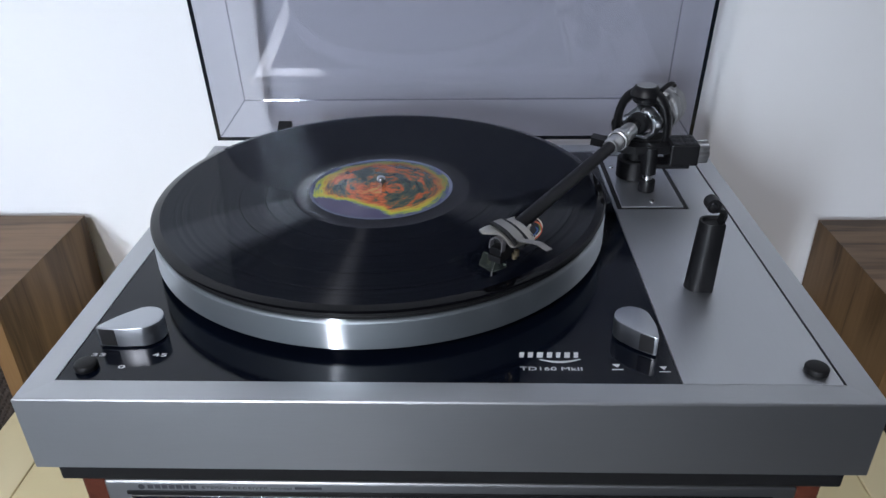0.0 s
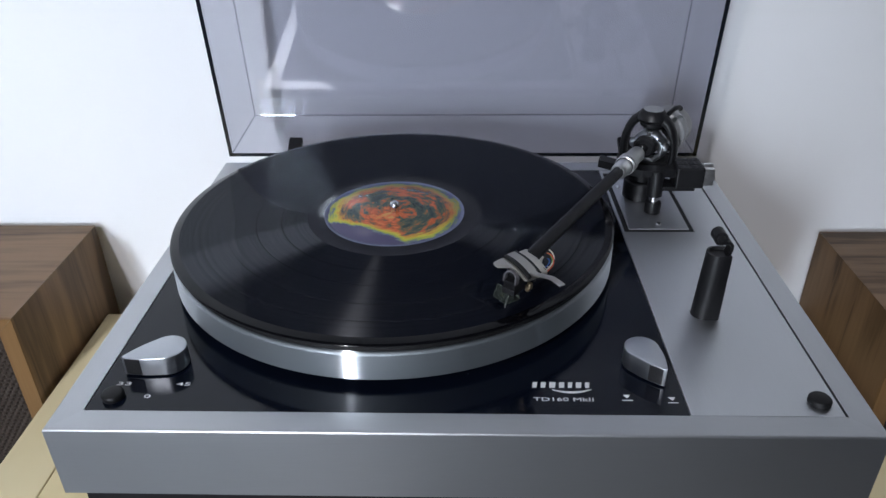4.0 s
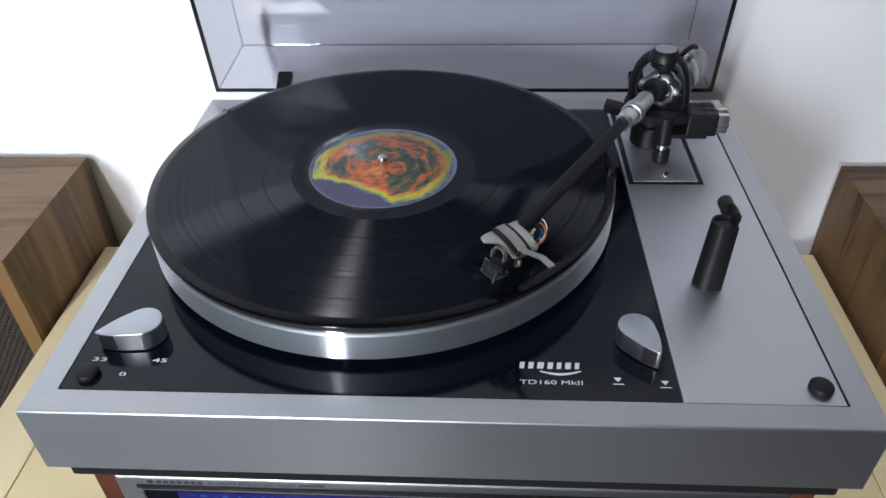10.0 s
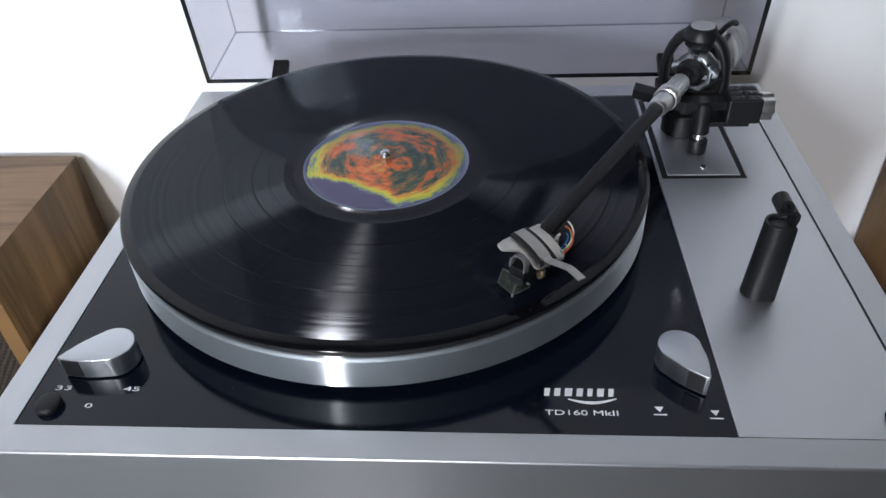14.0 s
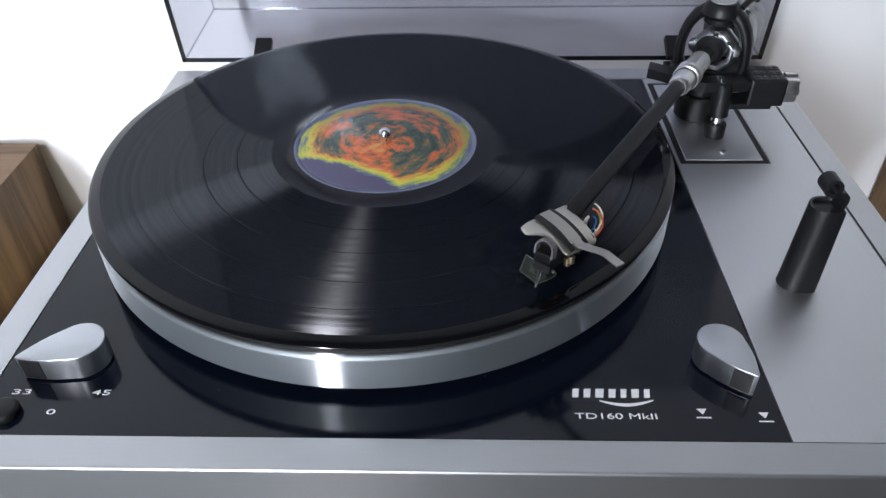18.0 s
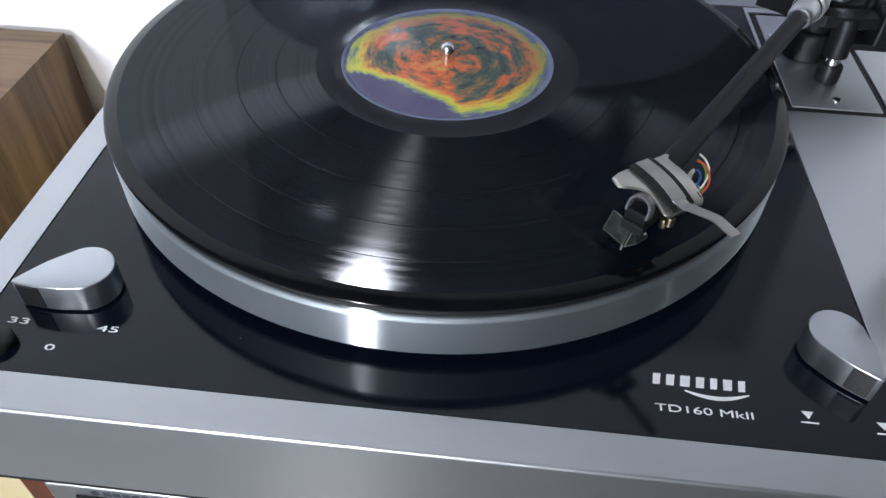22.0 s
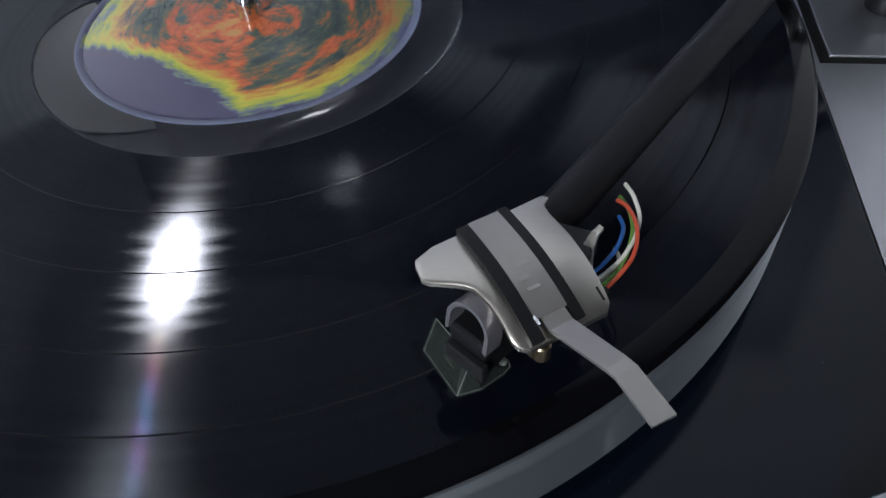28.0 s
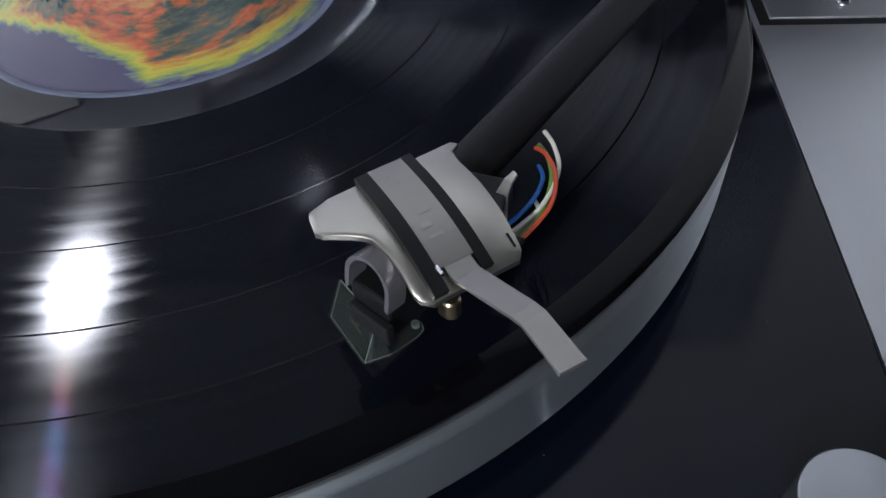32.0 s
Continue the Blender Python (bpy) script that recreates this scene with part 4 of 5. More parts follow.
part("spindle", lathe(bmesh.new(), [(0.0, 0.0390), (0.0013, 0.0388), (0.0026, 0.0380), (0.0033, 0.0366), (0.0036, 0.0348), (0.0036, 0.0260)], 32, Matrix.Translation((0, PY, 1.0))), CHROME, tt, "bright steel spindle", smooth=True)

# ---- record ----
RZ = 1.0279
record = part("vinyl_record", lathe(bmesh.new(), [(0.0, 0.0), (0.1500, 0.0), (0.1532, 0.0003), (0.1540, 0.0008), (0.1536, 0.0013), (0.1526, 0.0017), (0.1480, 0.0025)], 192), VINYL_RIM, None, "", smooth=True, at=(0, PY, RZ))
tagged(record, "black vinyl record with an orange, yellow and violet label", "record")
bands = [0.1480, 0.1337, 0.1333, 0.1167, 0.1163, 0.0972, 0.0968, 0.0799, 0.0795, 0.0615]
for k in range(0, len(bands), 2):
    part("groove_band", lathe(bmesh.new(), [(bands[k], 0.0025), (bands[k + 1], 0.0025)], 192), VINYL, record, "finely grooved band", smooth=True)
    if k + 2 < len(bands):
        a, b = bands[k + 1], bands[k + 2]
        part("gap_ring", lathe(bmesh.new(), [(a, 0.0025), (b, 0.0025)], 192), VINYL_GAP, record, "smooth ring between tracks", smooth=True)
part("run_out", lathe(bmesh.new(), [(0.0615, 0.0025), (0.0605, 0.0023), (0.0520, 0.0023), (0.0500, 0.0026), (0.0490, 0.0026)], 192), VINYL_SMOOTH, record, "smooth run-out ring", smooth=True)
part("label", lathe(bmesh.new(), [(0.0498, 0.00262), (0.0496, 0.0028), (0.0482, 0.0028), (0.0474, 0.00240), (0.0466, 0.0028), (0.0036, 0.0028)], 128), LABEL, record, "swirling orange, green, yellow and violet paper label", smooth=True)

# ---- tonearm ----
PIVOT = Vector((0.1965, 0.0830, 1.0480))
HEAD = Vector((0.0880, -0.0960, 1.0475))
ARM = (HEAD - PIVOT).normalized()
SIDE = Vector((-ARM.y, ARM.x, 0)).normalized()  # to the outer side of the arm
if SIDE.x < 0:
    SIDE = -SIDE
UP = Vector((0, 0, 1))


def block_on(m, x0, x1, wide, z0, z1):
    """A small bevelled block in the coordinates of m."""
    bm = boxed(x0, x1, -wide, wide, z0, z1, 0.0003)
    bmesh.ops.transform(bm, matrix=m, verts=bm.verts[:])
    return bm


def on_arm(d, s=0.0, u=0.0):
    """A place d metres along the arm from the pivot, s to its outer side, u above its axis."""
    return PIVOT + ARM * d + SIDE * s + UP * u


LONG = (HEAD - PIVOT).length
arm = part("tonearm", rod(bmesh.new(), on_arm(0.066), on_arm(LONG + 0.006), 0.0042, 32, 0.0004), ARM_BLACK, tt, "slim black tonearm tube", smooth=True)
ROT = Matrix.Translation(PIVOT) @ ARM.to_track_quat("Z", "Y").to_matrix().to_4x4()
part("collar", lathe(bmesh.new(), [(0.0, 0.026), (0.0054, 0.026), (0.0060, 0.0266), (0.0060, 0.0440), (0.0064, 0.0446), (0.0074, 0.0452), (0.0076, 0.0456), (0.0076, 0.0500), (0.0073, 0.0504), (0.0073, 0.0508), (0.0075, 0.0512), (0.0075, 0.0536), (0.0066, 0.0541), (0.0062, 0.0545), (0.0060, 0.0640), (0.0056, 0.0660), (0.0050, 0.0668), (0.0, 0.0668)], 48, ROT), BRIGHT, arm, "silver threaded collar", smooth=True)
for d, r in ((0.0446, 0.0068), (0.0506, 0.00735), (0.0542, 0.0067)):
    part("collar_groove", lathe(bmesh.new(), [(r - 0.001, d - 0.0003), (r, d - 0.0003), (r, d + 0.0003), (r - 0.001, d + 0.0003)], 48, ROT), BLACK_PLASTIC, arm)
bm = bmesh.new()
for k in range(16):
    a = 2 * math.pi * k / 16
    m = ROT @ Matrix.Rotation(a, 4, "Z") @ Matrix.Translation((0.0061, 0, 0.0355))
    for v in bmesh.ops.create_cube(bm, size=1.0)["verts"]:
        v.co = m @ Vector((v.co.x * 0.00018, v.co.y * 0.0012, v.co.z * 0.014))
part("collar_ribs", bm, BRIGHT, arm)
part("rear_stub", rod(bmesh.new(), on_arm(0.030), on_arm(-0.058), 0.0036, 24, 0.0003), BLACK_PLASTIC, arm, smooth=True)
part("pivot_block", rod(bmesh.new(), on_arm(0.013), on_arm(-0.012), 0.0088, 32, 0.0020), BLACK_PLASTIC, arm, "black bearing block", smooth=True)
# chunky eight-sided bearing ring, facing along the arm
RING = Matrix.Translation(SIDE * 0.0022 + UP * -0.0010) @ ROT @ Matrix.Translation((0, 0, 0.004)) @ Matrix.Rotation(radians(22.5), 4, "Z") @ Matrix.Scale(0.92, 4)
bm = bmesh.new()
prof = [(0.0112, -0.0058), (0.0146, -0.0058), (0.0153, -0.0050), (0.0153, 0.0012), (0.0146, 0.0022), (0.0132, 0.0046), (0.0122, 0.0050), (0.0106, 0.0050), (0.0098, 0.0040), (0.0104, 0.0), (0.0104, -0.0050), (0.0112, -0.0058)]
lathe(bm, prof, 8, RING)
bmesh.ops.bevel(bm, geom=[e for e in bm.edges if len(e.link_faces) == 2 and e.calc_face_angle(0) > 0.5], offset=0.0005, segments=2, affect="EDGES")
ring = part("bearing_ring", bm, SILVER, arm, "bright faceted bearing ring", smooth=True)
for s in (1, -1):
    hub, tip = on_arm(0.005, s * 0.0115 + 0.0022), on_arm(0.005, s * 0.0154 + 0.0022)
    part("pivot_boss", rod(bmesh.new(), hub, tip, 0.0044, 28, 0.0007, 0.0036), SILVER, ring, smooth=True)
    part("pivot_screw", rod(bmesh.new(), tip - SIDE * s * 0.0006, tip + SIDE * s * 0.0005, 0.0024, 20, 0.0003), BLACK_PLASTIC, ring, smooth=True)
part("ring_tab", block_on(RING @ Matrix.Rotation(radians(67.5), 4, "Z"), 0.0112, 0.0150, 0.0018, 0.0040, 0.0068), CHROME, ring, "bright bent tab")
for turn in (20, 200):
    part("ring_pin", rod(bmesh.new(), RING @ Matrix.Rotation(radians(turn), 4, "Z") @ Vector((0.0124, 0, 0.0046)), RING @ Matrix.Rotation(radians(turn), 4, "Z") @ Vector((0.0124, 0, 0.0058)), 0.0013, 16, 0.0002), CHROME, ring, smooth=True)
# black arch over the bearing: rounded legs that grow out of a dome
half = [(0.0040, 0.0222, 0.0042), (0.0085, 0.0206, 0.0042), (0.0132, 0.0172, 0.0038), (0.0168, 0.0118, 0.0034), (0.0192, 0.0050, 0.0031), (0.0203, -0.0030, 0.0029), (0.0203, -0.0100, 0.0029), (0.0196, -0.0155, 0.0034)]
yoke = part("yoke", lathe(bmesh.new(), [(0.0, 0.0272), (0.0079, 0.0272), (0.0088, 0.0266), (0.0110, 0.0232), (0.0120, 0.0206), (0.0116, 0.0194), (0.0104, 0.0184), (0.0, 0.0184)], 48, Matrix.Translation(on_arm(-0.001))), BLACK_PLASTIC, tt, "black domed arch over the arm bearing", smooth=True)
for s in (1, -1):
    bm = bmesh.new()
    loops = []
    for k, (v, u, r) in enumerate(half):
        v0, u0, _ = half[max(k - 1, 0)]
        v1, u1, _ = half[min(k + 1, len(half) - 1)]
        d = (SIDE * s * (v1 - v0) + UP * (u1 - u0)).normalized()
        out = d.cross(ARM).normalized()
        loops.append([bm.verts.new(on_arm(-0.001, s * v, u) + ARM * (0.0062 - 0.1 * r) * math.cos(q) + out * r * math.sin(q)) for q in [2 * math.pi * j / 18 for j in range(18)]])
    for a, b in zip(loops, loops[1:]):
        for j in range(18):
            bm.faces.new((a[j], a[(j + 1) % 18], b[(j + 1) % 18], b[j]))
    bm.faces.new(loops[0])
    bm.faces.new(loops[-1][::-1])
    bmesh.ops.recalc_face_normals(bm, faces=bm.faces[:])
    part("yoke_leg", bm, BLACK_PLASTIC, yoke, smooth=True)
part("bridge", rod(bmesh.new(), on_arm(-0.001, 0, 0.0140), on_arm(-0.001, 0, 0.0185), 0.0092, 40, 0.0010), BLACK_PLASTIC, yoke, smooth=True)
part("cap", rod(bmesh.new(), on_arm(-0.001, 0, 0.0271), on_arm(-0.001, 0, 0.0277), 0.0075, 40, 0.0002), GREY_CAP, yoke, "grey round cap", smooth=True)
# counterweight with a hanging hook
part("counterweight", lathe(bmesh.new(), [(0.0, -0.030), (0.0150, -0.030), (0.0172, -0.0315), (0.0176, -0.033), (0.0176, -0.0390), (0.0168, -0.0396), (0.0168, -0.0406), (0.0176, -0.0412), (0.0176, -0.052), (0.0166, -0.0545), (0.0, -0.0545)], 64, Matrix.Translation((0.0015, 0, -0.0025)) @ ROT), WEIGHT_GREY, arm, "grey round counterweight", smooth=True)
part("weight_hook", sweep(bmesh.new(), [on_arm(-0.004, 0.0105, 0.0235), on_arm(-0.010, 0.0120, 0.0255), on_arm(-0.016, 0.0135, 0.0262), on_arm(-0.021, 0.0145, 0.0250), on_arm(-0.023, 0.0148, 0.0235)], 0.0019), BLACK_PLASTIC, yoke, smooth=True)
# pillar and lift
part("pillar", lathe(bmesh.new(), [(0, 0.0), (0.0135, 0.0), (0.0140, 0.0006), (0.0140, 0.0150), (0.0132, 0.0160), (0.0105, 0.0165), (0.0105, 0.0230), (0.0125, 0.0236), (0.0125, 0.0300), (0, 0.0300)], 48, Matrix.Translation((0.1950, 0.0850, 1.0))), BLACK_PLASTIC, tt, "black arm pillar", smooth=True)
part("cross_bar", boxed(0.174, 0.219, 0.074, 0.092, 1.0290, 1.0345, 0.0010), BLACK_PLASTIC, tt, "black arm base plate")
lift = part("lift_post", lathe(bmesh.new(), [(0, 0.0), (0.0060, 0.0), (0.0063, 0.0004), (0.0063, 0.0085), (0.0058, 0.0092), (0, 0.0092)], 40, Matrix.Translation((0.1992, 0.0560, 1.0))), BLACK_PLASTIC, tt, "black lift post with a bright ring", smooth=True)
part("ring", rod(bmesh.new(), (0.1992, 0.0560, 1.0090), (0.1992, 0.0560, 1.0140), 0.0038, 32, 0.0003), CHROME, lift, "bright metal ring", smooth=True)
part("sleeve", rod(bmesh.new(), (0.1992, 0.0560, 1.0138), (0.1992, 0.0590, 1.0345), 0.0060, 36, 0.0006), BLACK_PLASTIC, lift, smooth=True)
part("lift_bar", ribbon(bmesh.new(), [(0.1575, 0.0770, 1.0376), (0.1670, 0.0715, 1.0372), (0.1780, 0.0645, 1.0364), (0.1890, 0.0600, 1.0360), (0.2050, 0.0600, 1.0360), (0.2200, 0.0620, 1.0360)], (0.0016, 0.0052, 0), 0.0060), BLACK_PLASTIC, tt, "black curved lift bar")
# skating box with a ribbed lid and a bright knob
bx = part("side_box", boxed(0.2135, 0.2352, 0.0525, 0.0740, 1.0215, 1.0385, 0.0014), BLACK_PLASTIC, tt, "black box with a ribbed lid and a bright knob")
part("box_foot", boxed(0.2010, 0.2300, 0.0555, 0.0720, 1.0180, 1.0217, 0.0008), BLACK_PLASTIC, bx)
bm = bmesh.new()
for x in (0.2152, 0.2250):
    for y in (0.0538, 0.0606, 0.0674):
        box(bm, x, x + 0.0084, y, y + 0.0050, 1.0384, 1.0391, 0.0003, 1)
        for k in range(2):
            box(bm, x + 0.0008 + k * 0.0040, x + 0.0036 + k * 0.0040, y + 0.0010, y + 0.0040, 1.0390, 1.0397, 0.0003, 1)
part("lid_ribs", bm, GREY_LID, bx, "dark grey raised lid pattern")
bm = bmesh.new()
teeth = 8
out = []
for k in range(teeth * 8):
    a = 2 * math.pi * k / (teeth * 8)
    r = 0.0086 + 0.0007 * math.cos(a * teeth)
    out.append((r * math.cos(a), r * math.sin(a)))
prism(bm, out, 0, 0.0078, 0.0006, 2)
bmesh.ops.transform(bm, matrix=Matrix.Translation((0.2353, 0.0620, 1.0298)) @ Matrix.Rotation(radians(90), 4, "Y"), verts=bm.verts[:])
part("adjusting_knob", bm, BRIGHT, bx, "bright fluted knob", smooth=True)

# ---- headshell ----
FWD = Vector((-0.28, -0.96, 0)).normalized()  # the way the cartridge points
# bands run from the inner back to the outer front over the arched shell plate
U = Vector((0.566, -0.824, 0))
V = Vector((0.824, 0.566, 0))
C = Vector((0.0818, -0.1141, 0))


def shell_z(u):
    """Height of the arched plate along the bands."""
    return 1.0559 - 15.0 * (u + 0.003) ** 2 * (1 if u > -0.003 else 0.5)


def on_shell(u, v, lift=0.0):
    p = C + U * u + V * v
    return Vector((p.x, p.y, shell_z(u) + lift))


# outline in band coordinates (u along the bands, v across them)
rim = [(-0.0100, -0.0117), (-0.0085, -0.0128), (-0.0046, -0.0134), (-0.0036, -0.0125), (-0.0016, -0.0095), (0.0002, -0.0073), (0.0040, -0.0064), (0.0075, -0.0062), (0.0100, -0.0064), (0.0116, -0.0058), (0.0124, -0.0044),
       (0.0124, 0.0092), (0.0116, 0.0102), (0.0100, 0.0105), (0.0050, 0.0110), (-0.0010, 0.0112), (-0.0064, 0.0110), (-0.0090, 0.0114), (-0.0104, 0.0136), (-0.0112, 0.0124)]
bm = bmesh.new()
N = 22
lo_u, hi_u = min(p[0] for p in rim), max(p[0] for p in rim)


def span(u):
    """Where the outline crosses a line of equal u: least and greatest v."""
    vs = []
    for (a, b), (c, d) in zip(rim, rim[1:] + rim[:1]):
        if (a - u) * (c - u) <= 0 and abs(a - c) > 1e-9:
            vs.append(b + (d - b) * (u - a) / (c - a))
    return min(vs), max(vs)


tops, lows = [], []
for i in range(N + 1):
    u = lo_u + 1e-5 + (hi_u - lo_u - 2e-5) * i / N
    v0, v1 = span(u)
    cut = (0, 0.02, 0.05, 0.09, 0.14, 0.20, 0.35, 0.5, 0.8, 0.98, 1)
    fold = [14 * min(1.0, max(0.1, (u + 0.003) / 0.008)) * max(0.0, 0.0036 - (v1 - v0) * f) ** 2 for f in cut]
    ends = 0.0002 if i in (0, N) else 0.0
    tops.append([bm.verts.new(on_shell(u, v0 + (v1 - v0) * f, -max(ends, 0.0002 if f in (0, 1) else 0) - d)) for f, d in zip(cut, fold)])
    lows.append([bm.verts.new(on_shell(u, v0 + (v1 - v0) * f, -0.0011 - d)) for f, d in zip(cut, fold)])
for i in range(N):
    for k in range(10):
        bm.faces.new((tops[i][k], tops[i][k + 1], tops[i + 1][k + 1], tops[i + 1][k]))
        bm.faces.new((lows[i][k + 1], lows[i][k], lows[i + 1][k], lows[i + 1][k + 1]))
    bm.faces.new((tops[i][0], tops[i + 1][0], lows[i + 1][0], lows[i][0]))
    bm.faces.new((tops[i + 1][10], tops[i][10], lows[i][10], lows[i + 1][10]))
for i in (0, N):
    for k in range(10):
        bm.faces.new((tops[i][k + 1], tops[i][k], lows[i][k], lows[i][k + 1]))
bmesh.ops.recalc_face_normals(bm, faces=bm.faces[:])
shell = part("headshell", bm, STEEL_WARM, tt, "arched satin steel headshell plate with black straps", smooth=True)


def strap(name, v0, v1, u0, u1, lift, thick, mat, label=""):
    pts = [on_shell(u0 + (u1 - u0) * k / 16, (v0 + v1) / 2, lift) for k in range(17)]
    return part(name, ribbon(bmesh.new(), pts, V * abs(v1 - v0) / 2, thick), mat, shell, label, smooth=True)


strap("strap", -0.0044, -0.0022, -0.0102, 0.0128, 0.0016, 0.0017, RUBBER, "black rubber strap")
strap("strap", 0.0034, 0.0052, -0.0108, 0.0122, 0.0014, 0.0015, RUBBER, "black rubber strap")
strap("clip", -0.0022, 0.0034, -0.0104, 0.0098, 0.0015, 0.0009, CLIP_GREY, "satin grey clip with raised marks")
for k in range(7):
    bm = bmesh.new()
    p = on_shell(-0.0078 + k * 0.0022, 0.0003 + 0.0006 * math.sin(k * 2.1), 0.00155)
    m = Matrix.Translation(p) @ Matrix((U, V, UP)).transposed().to_4x4()
    for v in bmesh.ops.create_cube(bm, size=1.0)["verts"]:
        v.co = m @ Vector((v.co.x * (0.0007 + 0.0004 * (k % 3)), v.co.y * (0.0020 - 0.0004 * (k % 2)), v.co.z * 0.000015))
    part("raised_mark", bm, CLIP_GREY, shell)
def block(x0, x1, y0, y1, z0, z1, m, bev=0.0005):
    bm = boxed(x0, x1, y0, y1, z0, z1, bev)
    bmesh.ops.transform(bm, matrix=m, verts=bm.verts[:])
    return bm


part("tab", block(-0.0003, 0.0003, -0.0013, 0.0013, 0, 0.0005, Matrix.Translation(on_shell(0.0097, -0.0021, 0.0012)) @ Matrix((V, U, UP)).transposed().to_4x4(), 0.0001), CHROME, shell, "bright folded tab of the clip")
# finger lift
lever = [on_shell(0.0092, 0.0008, 0.0013), on_shell(0.0120, 0.0010, 0.0018), Vector((0.0966, -0.1312, 1.0571)), Vector((0.0979, -0.1326, 1.0573)), Vector((0.1023, -0.1395, 1.0574))]
wid = [Vector((0.0017, 0.0012, 0)), Vector((0.0016, 0.0012, 0)), Vector((0.0014, 0.0012, 0)), Vector((0.0015, 0.0011, 0)), Vector((0.0016, 0.0010, 0))]
part("finger_lift", ribbon(bmesh.new(), lever, wid, 0.0006), CLIP_GREY, shell, "bent steel finger lift")
# mounting block and screws
m3 = Matrix.Translation((0.0834, -0.1117, 1.0446)) @ Matrix((FWD.cross(UP) * -1, FWD, UP)).transposed().to_4x4()


part("mounting_block", block(-0.0080, 0.0090, -0.0130, 0.0060, 0.0015, 0.0065, m3), BLACK_PLASTIC, shell)
# cartridge: a black block with a metal hood over its front, and a clear stylus guard
HOOD = Vector((0.0750, -0.1228, 1.0485))
ACR, FRO = Vector((0.79, -0.613, 0)), Vector((-0.613, -0.79, 0))
mk = Matrix.Translation(HOOD) @ Matrix((ACR, -FRO, UP)).transposed().to_4x4()
cart = part("cartridge", block(-0.0044, 0.0034, 0.0006, 0.0170, -0.0088, -0.0002, mk, 0.0006), BLACK_PLASTIC, tt, "black cartridge with a metal hood and a clear guard")
part("nose", block(-0.0040, 0.0042, -0.0010, 0.0008, -0.0080, -0.0042, mk, 0.0004), BLACK_MATT, cart)
bend = [(-0.0036, -0.0006), (-0.0036, 0.0010)] + [(0.0036 * math.cos(t), 0.0020 + 0.0036 * math.sin(t)) for t in [radians(180 - 12 * k) for k in range(1, 15)]] + [(0.0036, 0.0010), (0.0036, -0.0006)]
bm = bmesh.new()
loops = []
for back, shift in ((0.0, 0.0), (0.0, 0.0008), (0.0034, 0.0008), (0.0034, 0.0)):
    loop = []
    for x, z in bend:
        d = Vector((x, 0, z - 0.0016)).normalized()
        loop.append(bm.verts.new(mk @ Vector((x + d.x * shift, back + z * 0.22, z + d.z * shift - back * 0.16))))
    loops.append(loop)
for a, b in zip(loops, loops[1:] + loops[:1]):
    for k in range(len(bend) - 1):
        bm.faces.new((a[k], a[k + 1], b[k + 1], b[k]))
for k in (0, -1):
    bm.faces.new([q[k] for q in loops])
bmesh.ops.recalc_face_normals(bm, faces=bm.faces[:])
part("hood", bm, HOOD_GREY, cart, "arched grey metal hood", smooth=True)
# stylus guard, a folded clear sheet; pale rods paint the light its edges catch
B0, B1 = Vector((0.0667, -0.1168, 1.0350)), Vector((0.0734, -0.1255, 1.0352))
T0, T1 = Vector((0.0692, -0.1153, 1.0424)), Vector((0.0758, -0.1231, 1.0427))
K0 = Vector((0.0806, -0.1188, 1.0352))
bm = bmesh.new()


def sheet(bm, quad, t):
    q = [Vector(p) for p in quad]
    nrm = (q[1] - q[0]).cross(q[-1] - q[0]).normalized() * t
    a, b = [bm.verts.new(p) for p in q], [bm.verts.new(p + nrm) for p in q]
    bm.faces.new(a[::-1])
    bm.faces.new(b)
    for k in range(len(q)):
        j = (k + 1) % len(q)
        bm.faces.new((a[k], a[j], b[j], b[k]))
    bmesh.ops.recalc_face_normals(bm, faces=bm.faces[:])


sheet(bm, [T0, B0, B1, T1], 0.0005)
sheet(bm, [B0, T0, T0 + Vector((0.0040, 0.0030, -0.0045)), B0 + Vector((0.0040, 0.0030, -0.0030))], 0.0005)
ear = [B1, B1 + Vector((0.0040, 0.0012, 0.0008)), K0 + Vector((0.0002, -0.0016, -0.0003)), K0 + Vector((0.0012, -0.0004, 0)), K0 + Vector((0.0008, 0.0008, 0.0003)), K0 + Vector((-0.0012, 0.0010, 0.0008)), T1]
sheet(bm, ear, 0.0005)
guard = part("stylus_guard", bm, CLEAR_GREEN, cart, "clear greenish stylus guard")
bm = bmesh.new()
for a, b in ((B0, B1), (B1, T1), (T1, T0), (T0, B0)):
    rod(bm, a, b, 0.00010, 8)
for a, b in zip(ear, ear[1:]):
    rod(bm, a, b, 0.00010, 8)
part("guard_edge_glint", bm, EDGE_GREEN, guard, "pale green rods along the guard's edges, painted as caught light")
part("guard_pin", rod(bmesh.new(), K0 + Vector((0, 0, 0.0004)), K0 + Vector((0, 0, 0.0014)), 0.0007, 14, 0.0002), EDGE_GREEN, guard, smooth=True)
fu, fv = (B1 - B0).normalized(), (T0 - B0).normalized()
for k in range(4):
    c = (B0 + B1 + T0 + T1) / 4 + fu * (0.0004 * (k % 2)) + fv * (0.0011 - 0.0008 * k) + fu.cross(fv).normalized() * -0.00062
    w = 0.0016 - 0.0003 * (k % 3)
    part("guard_print", ribbon(bmesh.new(), [c - fu * w, c, c + fu * w], fv * 0.00022, 0.00005), OLIVE_INK, guard)
part("stylus", rod(bmesh.new(), (0.0745, -0.1198, 1.0396), (0.0732, -0.1223, 1.0306), 0.0004, 10), DARK_GREY, cart)
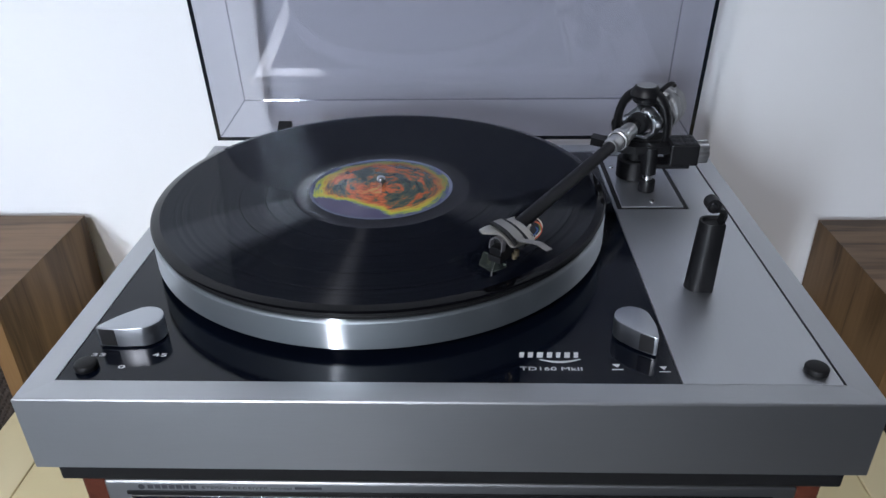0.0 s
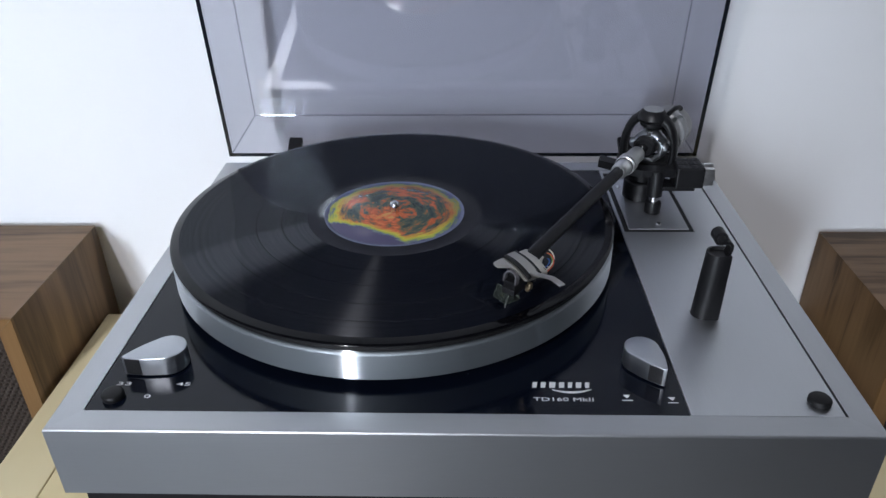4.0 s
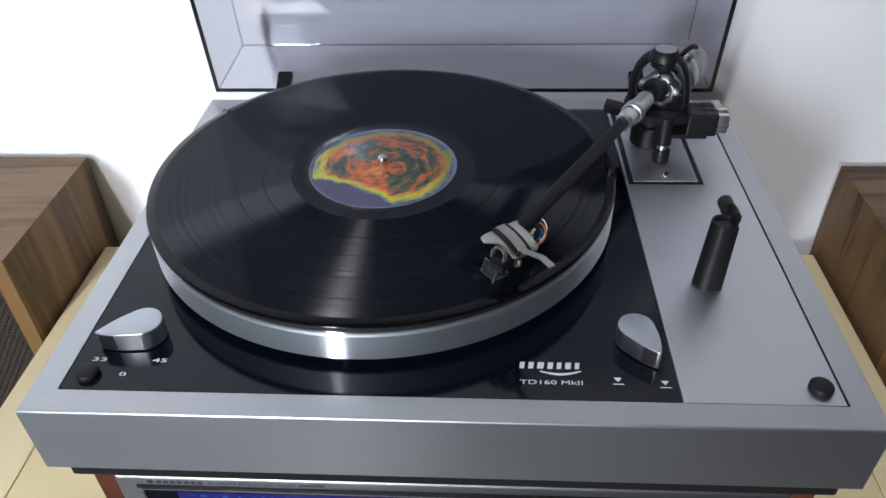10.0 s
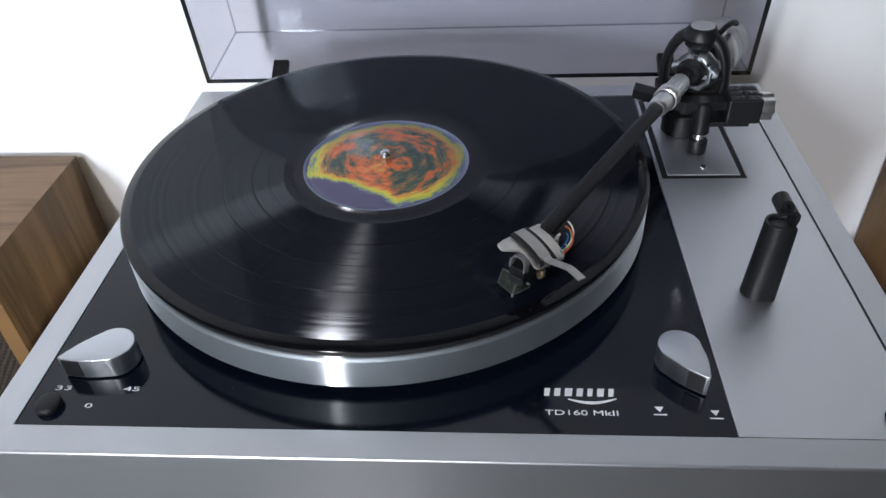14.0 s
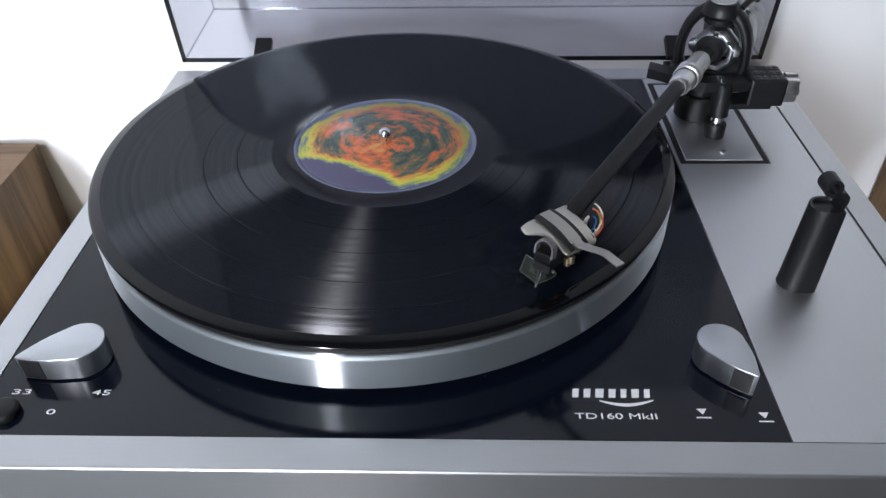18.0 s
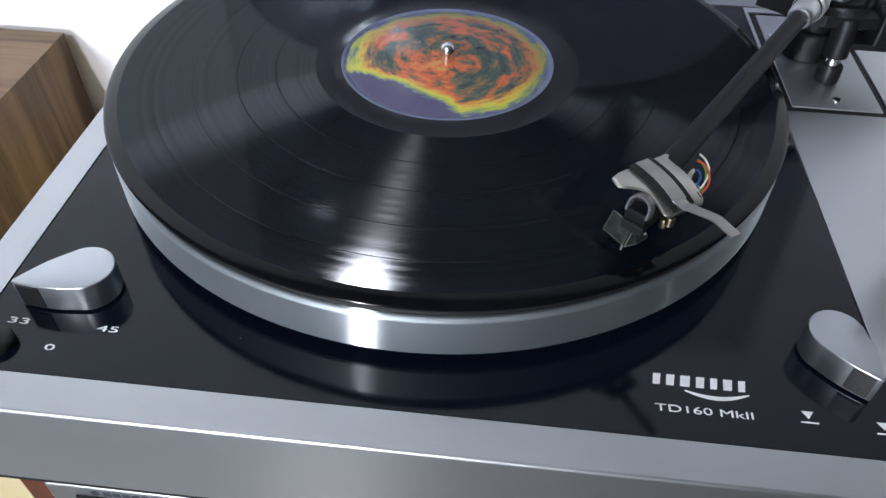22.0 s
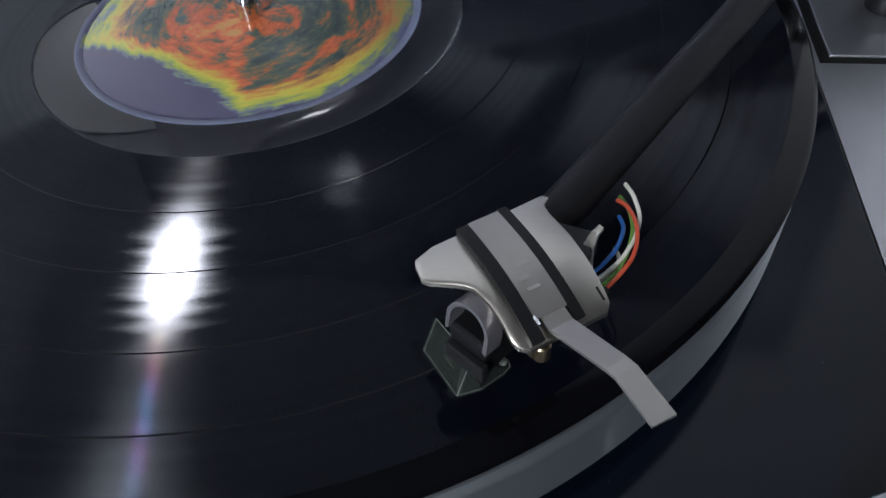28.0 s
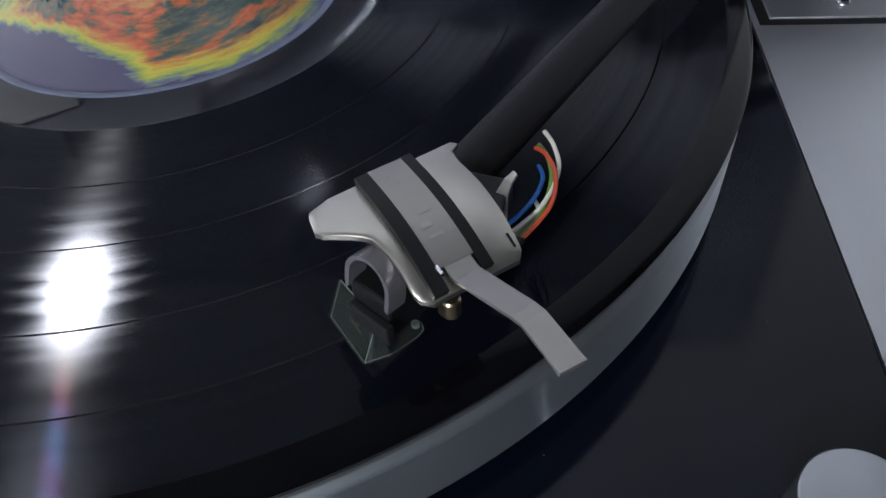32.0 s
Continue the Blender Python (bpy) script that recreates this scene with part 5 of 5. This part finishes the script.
for p in ((0.0868, -0.1222, 1.0438), (0.0859, -0.1191, 1.0401)):
    part("screw", rod(bmesh.new(), p, Vector(p) + UP * 0.0036, 0.0015, 20, 0.0003), BRASS_DULL, shell, "small dull brass screw", smooth=True)
# small fork behind the shell
horn = [(0.0932, -0.1098, 1.0478), (0.0934, -0.1072, 1.0496), (0.0938, -0.1050, 1.0512), (0.0947, -0.1032, 1.0522), (0.0958, -0.1018, 1.0526)]
part("fork", ribbon(bmesh.new(), horn, [(0.0014 - 0.00028 * k, -0.0004, 0) for k in range(5)], 0.0006), STEEL_WARM, shell)
strap("slot", 0.0094, 0.0098, 0.0086, 0.0108, 0.00006, 0.0004, BLACK_MATT)
# signal wires
runs = [("white", (0.1008, -0.0872, 1.0485), (0.1022, -0.0915, 1.0490), (0.1028, -0.0965, 1.0480), (0.1000, -0.1030, 1.0465), (0.0950, -0.1082, 1.0455)),
        ("green", (0.0998, -0.0900, 1.0480), (0.1012, -0.0940, 1.0485), (0.1016, -0.0985, 1.0475), (0.0996, -0.1045, 1.0458), (0.0955, -0.1095, 1.0450)),
        ("red", (0.0992, -0.0915, 1.0486), (0.1008, -0.0940, 1.0494), (0.1022, -0.0985, 1.0490), (0.1012, -0.1045, 1.0480), (0.0965, -0.1110, 1.0470)),
        ("blue", (0.0998, -0.0925, 1.0455), (0.1004, -0.0960, 1.0460), (0.0990, -0.1010, 1.0465), (0.0965, -0.1050, 1.0465), (0.0940, -0.1072, 1.0460)),
        ("white", (0.0990, -0.0990, 1.0440), (0.0996, -0.1020, 1.0445), (0.0980, -0.1052, 1.0450), (0.0962, -0.1075, 1.0450), (0.0940, -0.1095, 1.0445))]
for k, (colour, *pts) in enumerate(runs):
    part("signal_wire", sweep(bmesh.new(), pts, 0.00039, 8), WIRES[colour], shell, colour + " insulated wire", smooth=True)
    end = Vector(pts[-1])
    part("wire_tag", rod(bmesh.new(), end + Vector((0.0004, 0.0005, 0)), end + Vector((-0.0030, -0.0034, -0.0006)), 0.00062, 12, 0.0001), WIRES["black"], shell, smooth=True)

# ---- dust cover ----
# a shallow drafted box, opened on rear hinges and leaning forward a little
LW0, LW1, LD, LH, DR, TH = -0.1725, 0.2650, 0.060, 0.330, 0.0105, 0.003
LM = Matrix.Translation((0, 0.1720, 0.9985)) @ Matrix.Rotation(radians(7), 4, "X")


def cover_panel(name, corners, inward, mat=SMOKED, t=TH):
    bm = bmesh.new()
    q = [LM @ Vector(p) for p in corners]
    w = (LM.to_3x3() @ Vector(inward)).normalized() * t
    a, b = [bm.verts.new(p) for p in q], [bm.verts.new(p + w) for p in q]
    bm.faces.new(a)
    bm.faces.new(b[::-1])
    for k in range(4):
        bm.faces.new((a[k], a[(k + 1) % 4], b[(k + 1) % 4], b[k]))
    bmesh.ops.recalc_face_normals(bm, faces=bm.faces[:])
    return bm


F0, F1, H0, H1 = LW0, LW1, 0.0, LH


def moulding():
    """The cover as one thin-walled moulding, its creases rounded, the inner ones shaded by a darker tint."""
    bm = bmesh.new()

    def tray(t, radius):
        f, d = (F0 + t, F1 - t, H0 + t, H1 - t), LD - t
        k = DR * d / LD
        front = [bm.verts.new((x, 0, z)) for x, z in ((f[0], f[2]), (f[1], f[2]), (f[1], f[3]), (f[0], f[3]))]
        back = [bm.verts.new((x, d, z)) for x, z in ((f[0] + k, f[2] + k), (f[1] - k, f[2] + k), (f[1] - k, f[3] - k), (f[0] + k, f[3] - k))]
        faces = [bm.faces.new(back)] + [bm.faces.new((front[i], front[(i + 1) % 4], back[(i + 1) % 4], back[i])) for i in range(4)]
        soft = [bm.edges.get((back[i], back[(i + 1) % 4])) for i in range(4)] + [bm.edges.get((front[i], back[i])) for i in range(4)]
        return front, soft

    outer, e0 = tray(0.0, 0.003)
    inner, e1 = tray(TH, 0.002)
    for i in range(4):
        bm.faces.new((outer[i], outer[(i + 1) % 4], inner[(i + 1) % 4], inner[i]))
    bmesh.ops.recalc_face_normals(bm, faces=bm.faces[:])
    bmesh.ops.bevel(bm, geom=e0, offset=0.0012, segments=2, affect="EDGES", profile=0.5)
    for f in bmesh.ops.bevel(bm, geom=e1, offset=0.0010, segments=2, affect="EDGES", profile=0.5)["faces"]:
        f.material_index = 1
    bmesh.ops.transform(bm, matrix=LM, verts=bm.verts[:])
    return bm


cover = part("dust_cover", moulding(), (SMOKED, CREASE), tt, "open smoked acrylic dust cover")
E0, E1 = F0 - 0.0003, F1 + 0.0003
for c, w in (([(E0, -0.0008, 0), (E0, -0.0002, 0), (E0, -0.0002, H1), (E0, -0.0008, H1)], (1, 0, 0)), ([(E1, -0.0008, 0), (E1, -0.0002, 0), (E1, -0.0002, H1), (E1, -0.0008, H1)], (-1, 0, 0)),
             ([(E0, -0.0008, -0.0003), (E1, -0.0008, -0.0003), (E1, -0.0002, -0.0003), (E0, -0.0002, -0.0003)], (0, 0, 1)), ([(E0, -0.0008, H1), (E1, -0.0008, H1), (E1, -0.0002, H1), (E0, -0.0002, H1)], (0, 0, -1))):
    part("cover_rim", cover_panel("rim", c, w, EDGE_BLACK, 0.0034), EDGE_BLACK, cover, "dark cut edge of the cover")
for x in (-0.1090, 0.1985):
    bm = boxed(-0.0062, 0.0062, -0.0015, 0.0180, -0.003, 0.0025, 0.0008)
    bmesh.ops.transform(bm, matrix=Matrix.Translation((x, 0.1640, 1.0040)) @ Matrix.Rotation(radians(28), 4, "X"), verts=bm.verts[:])
    hinge = part("hinge", bm, BLACK_PLASTIC, tt, "black hinge arm")
    part("hinge_socket", boxed(x - 0.0080, x + 0.0080, 0.1528, 0.1650, 0.972, 1.0005, 0.0008), BLACK_PLASTIC, hinge)
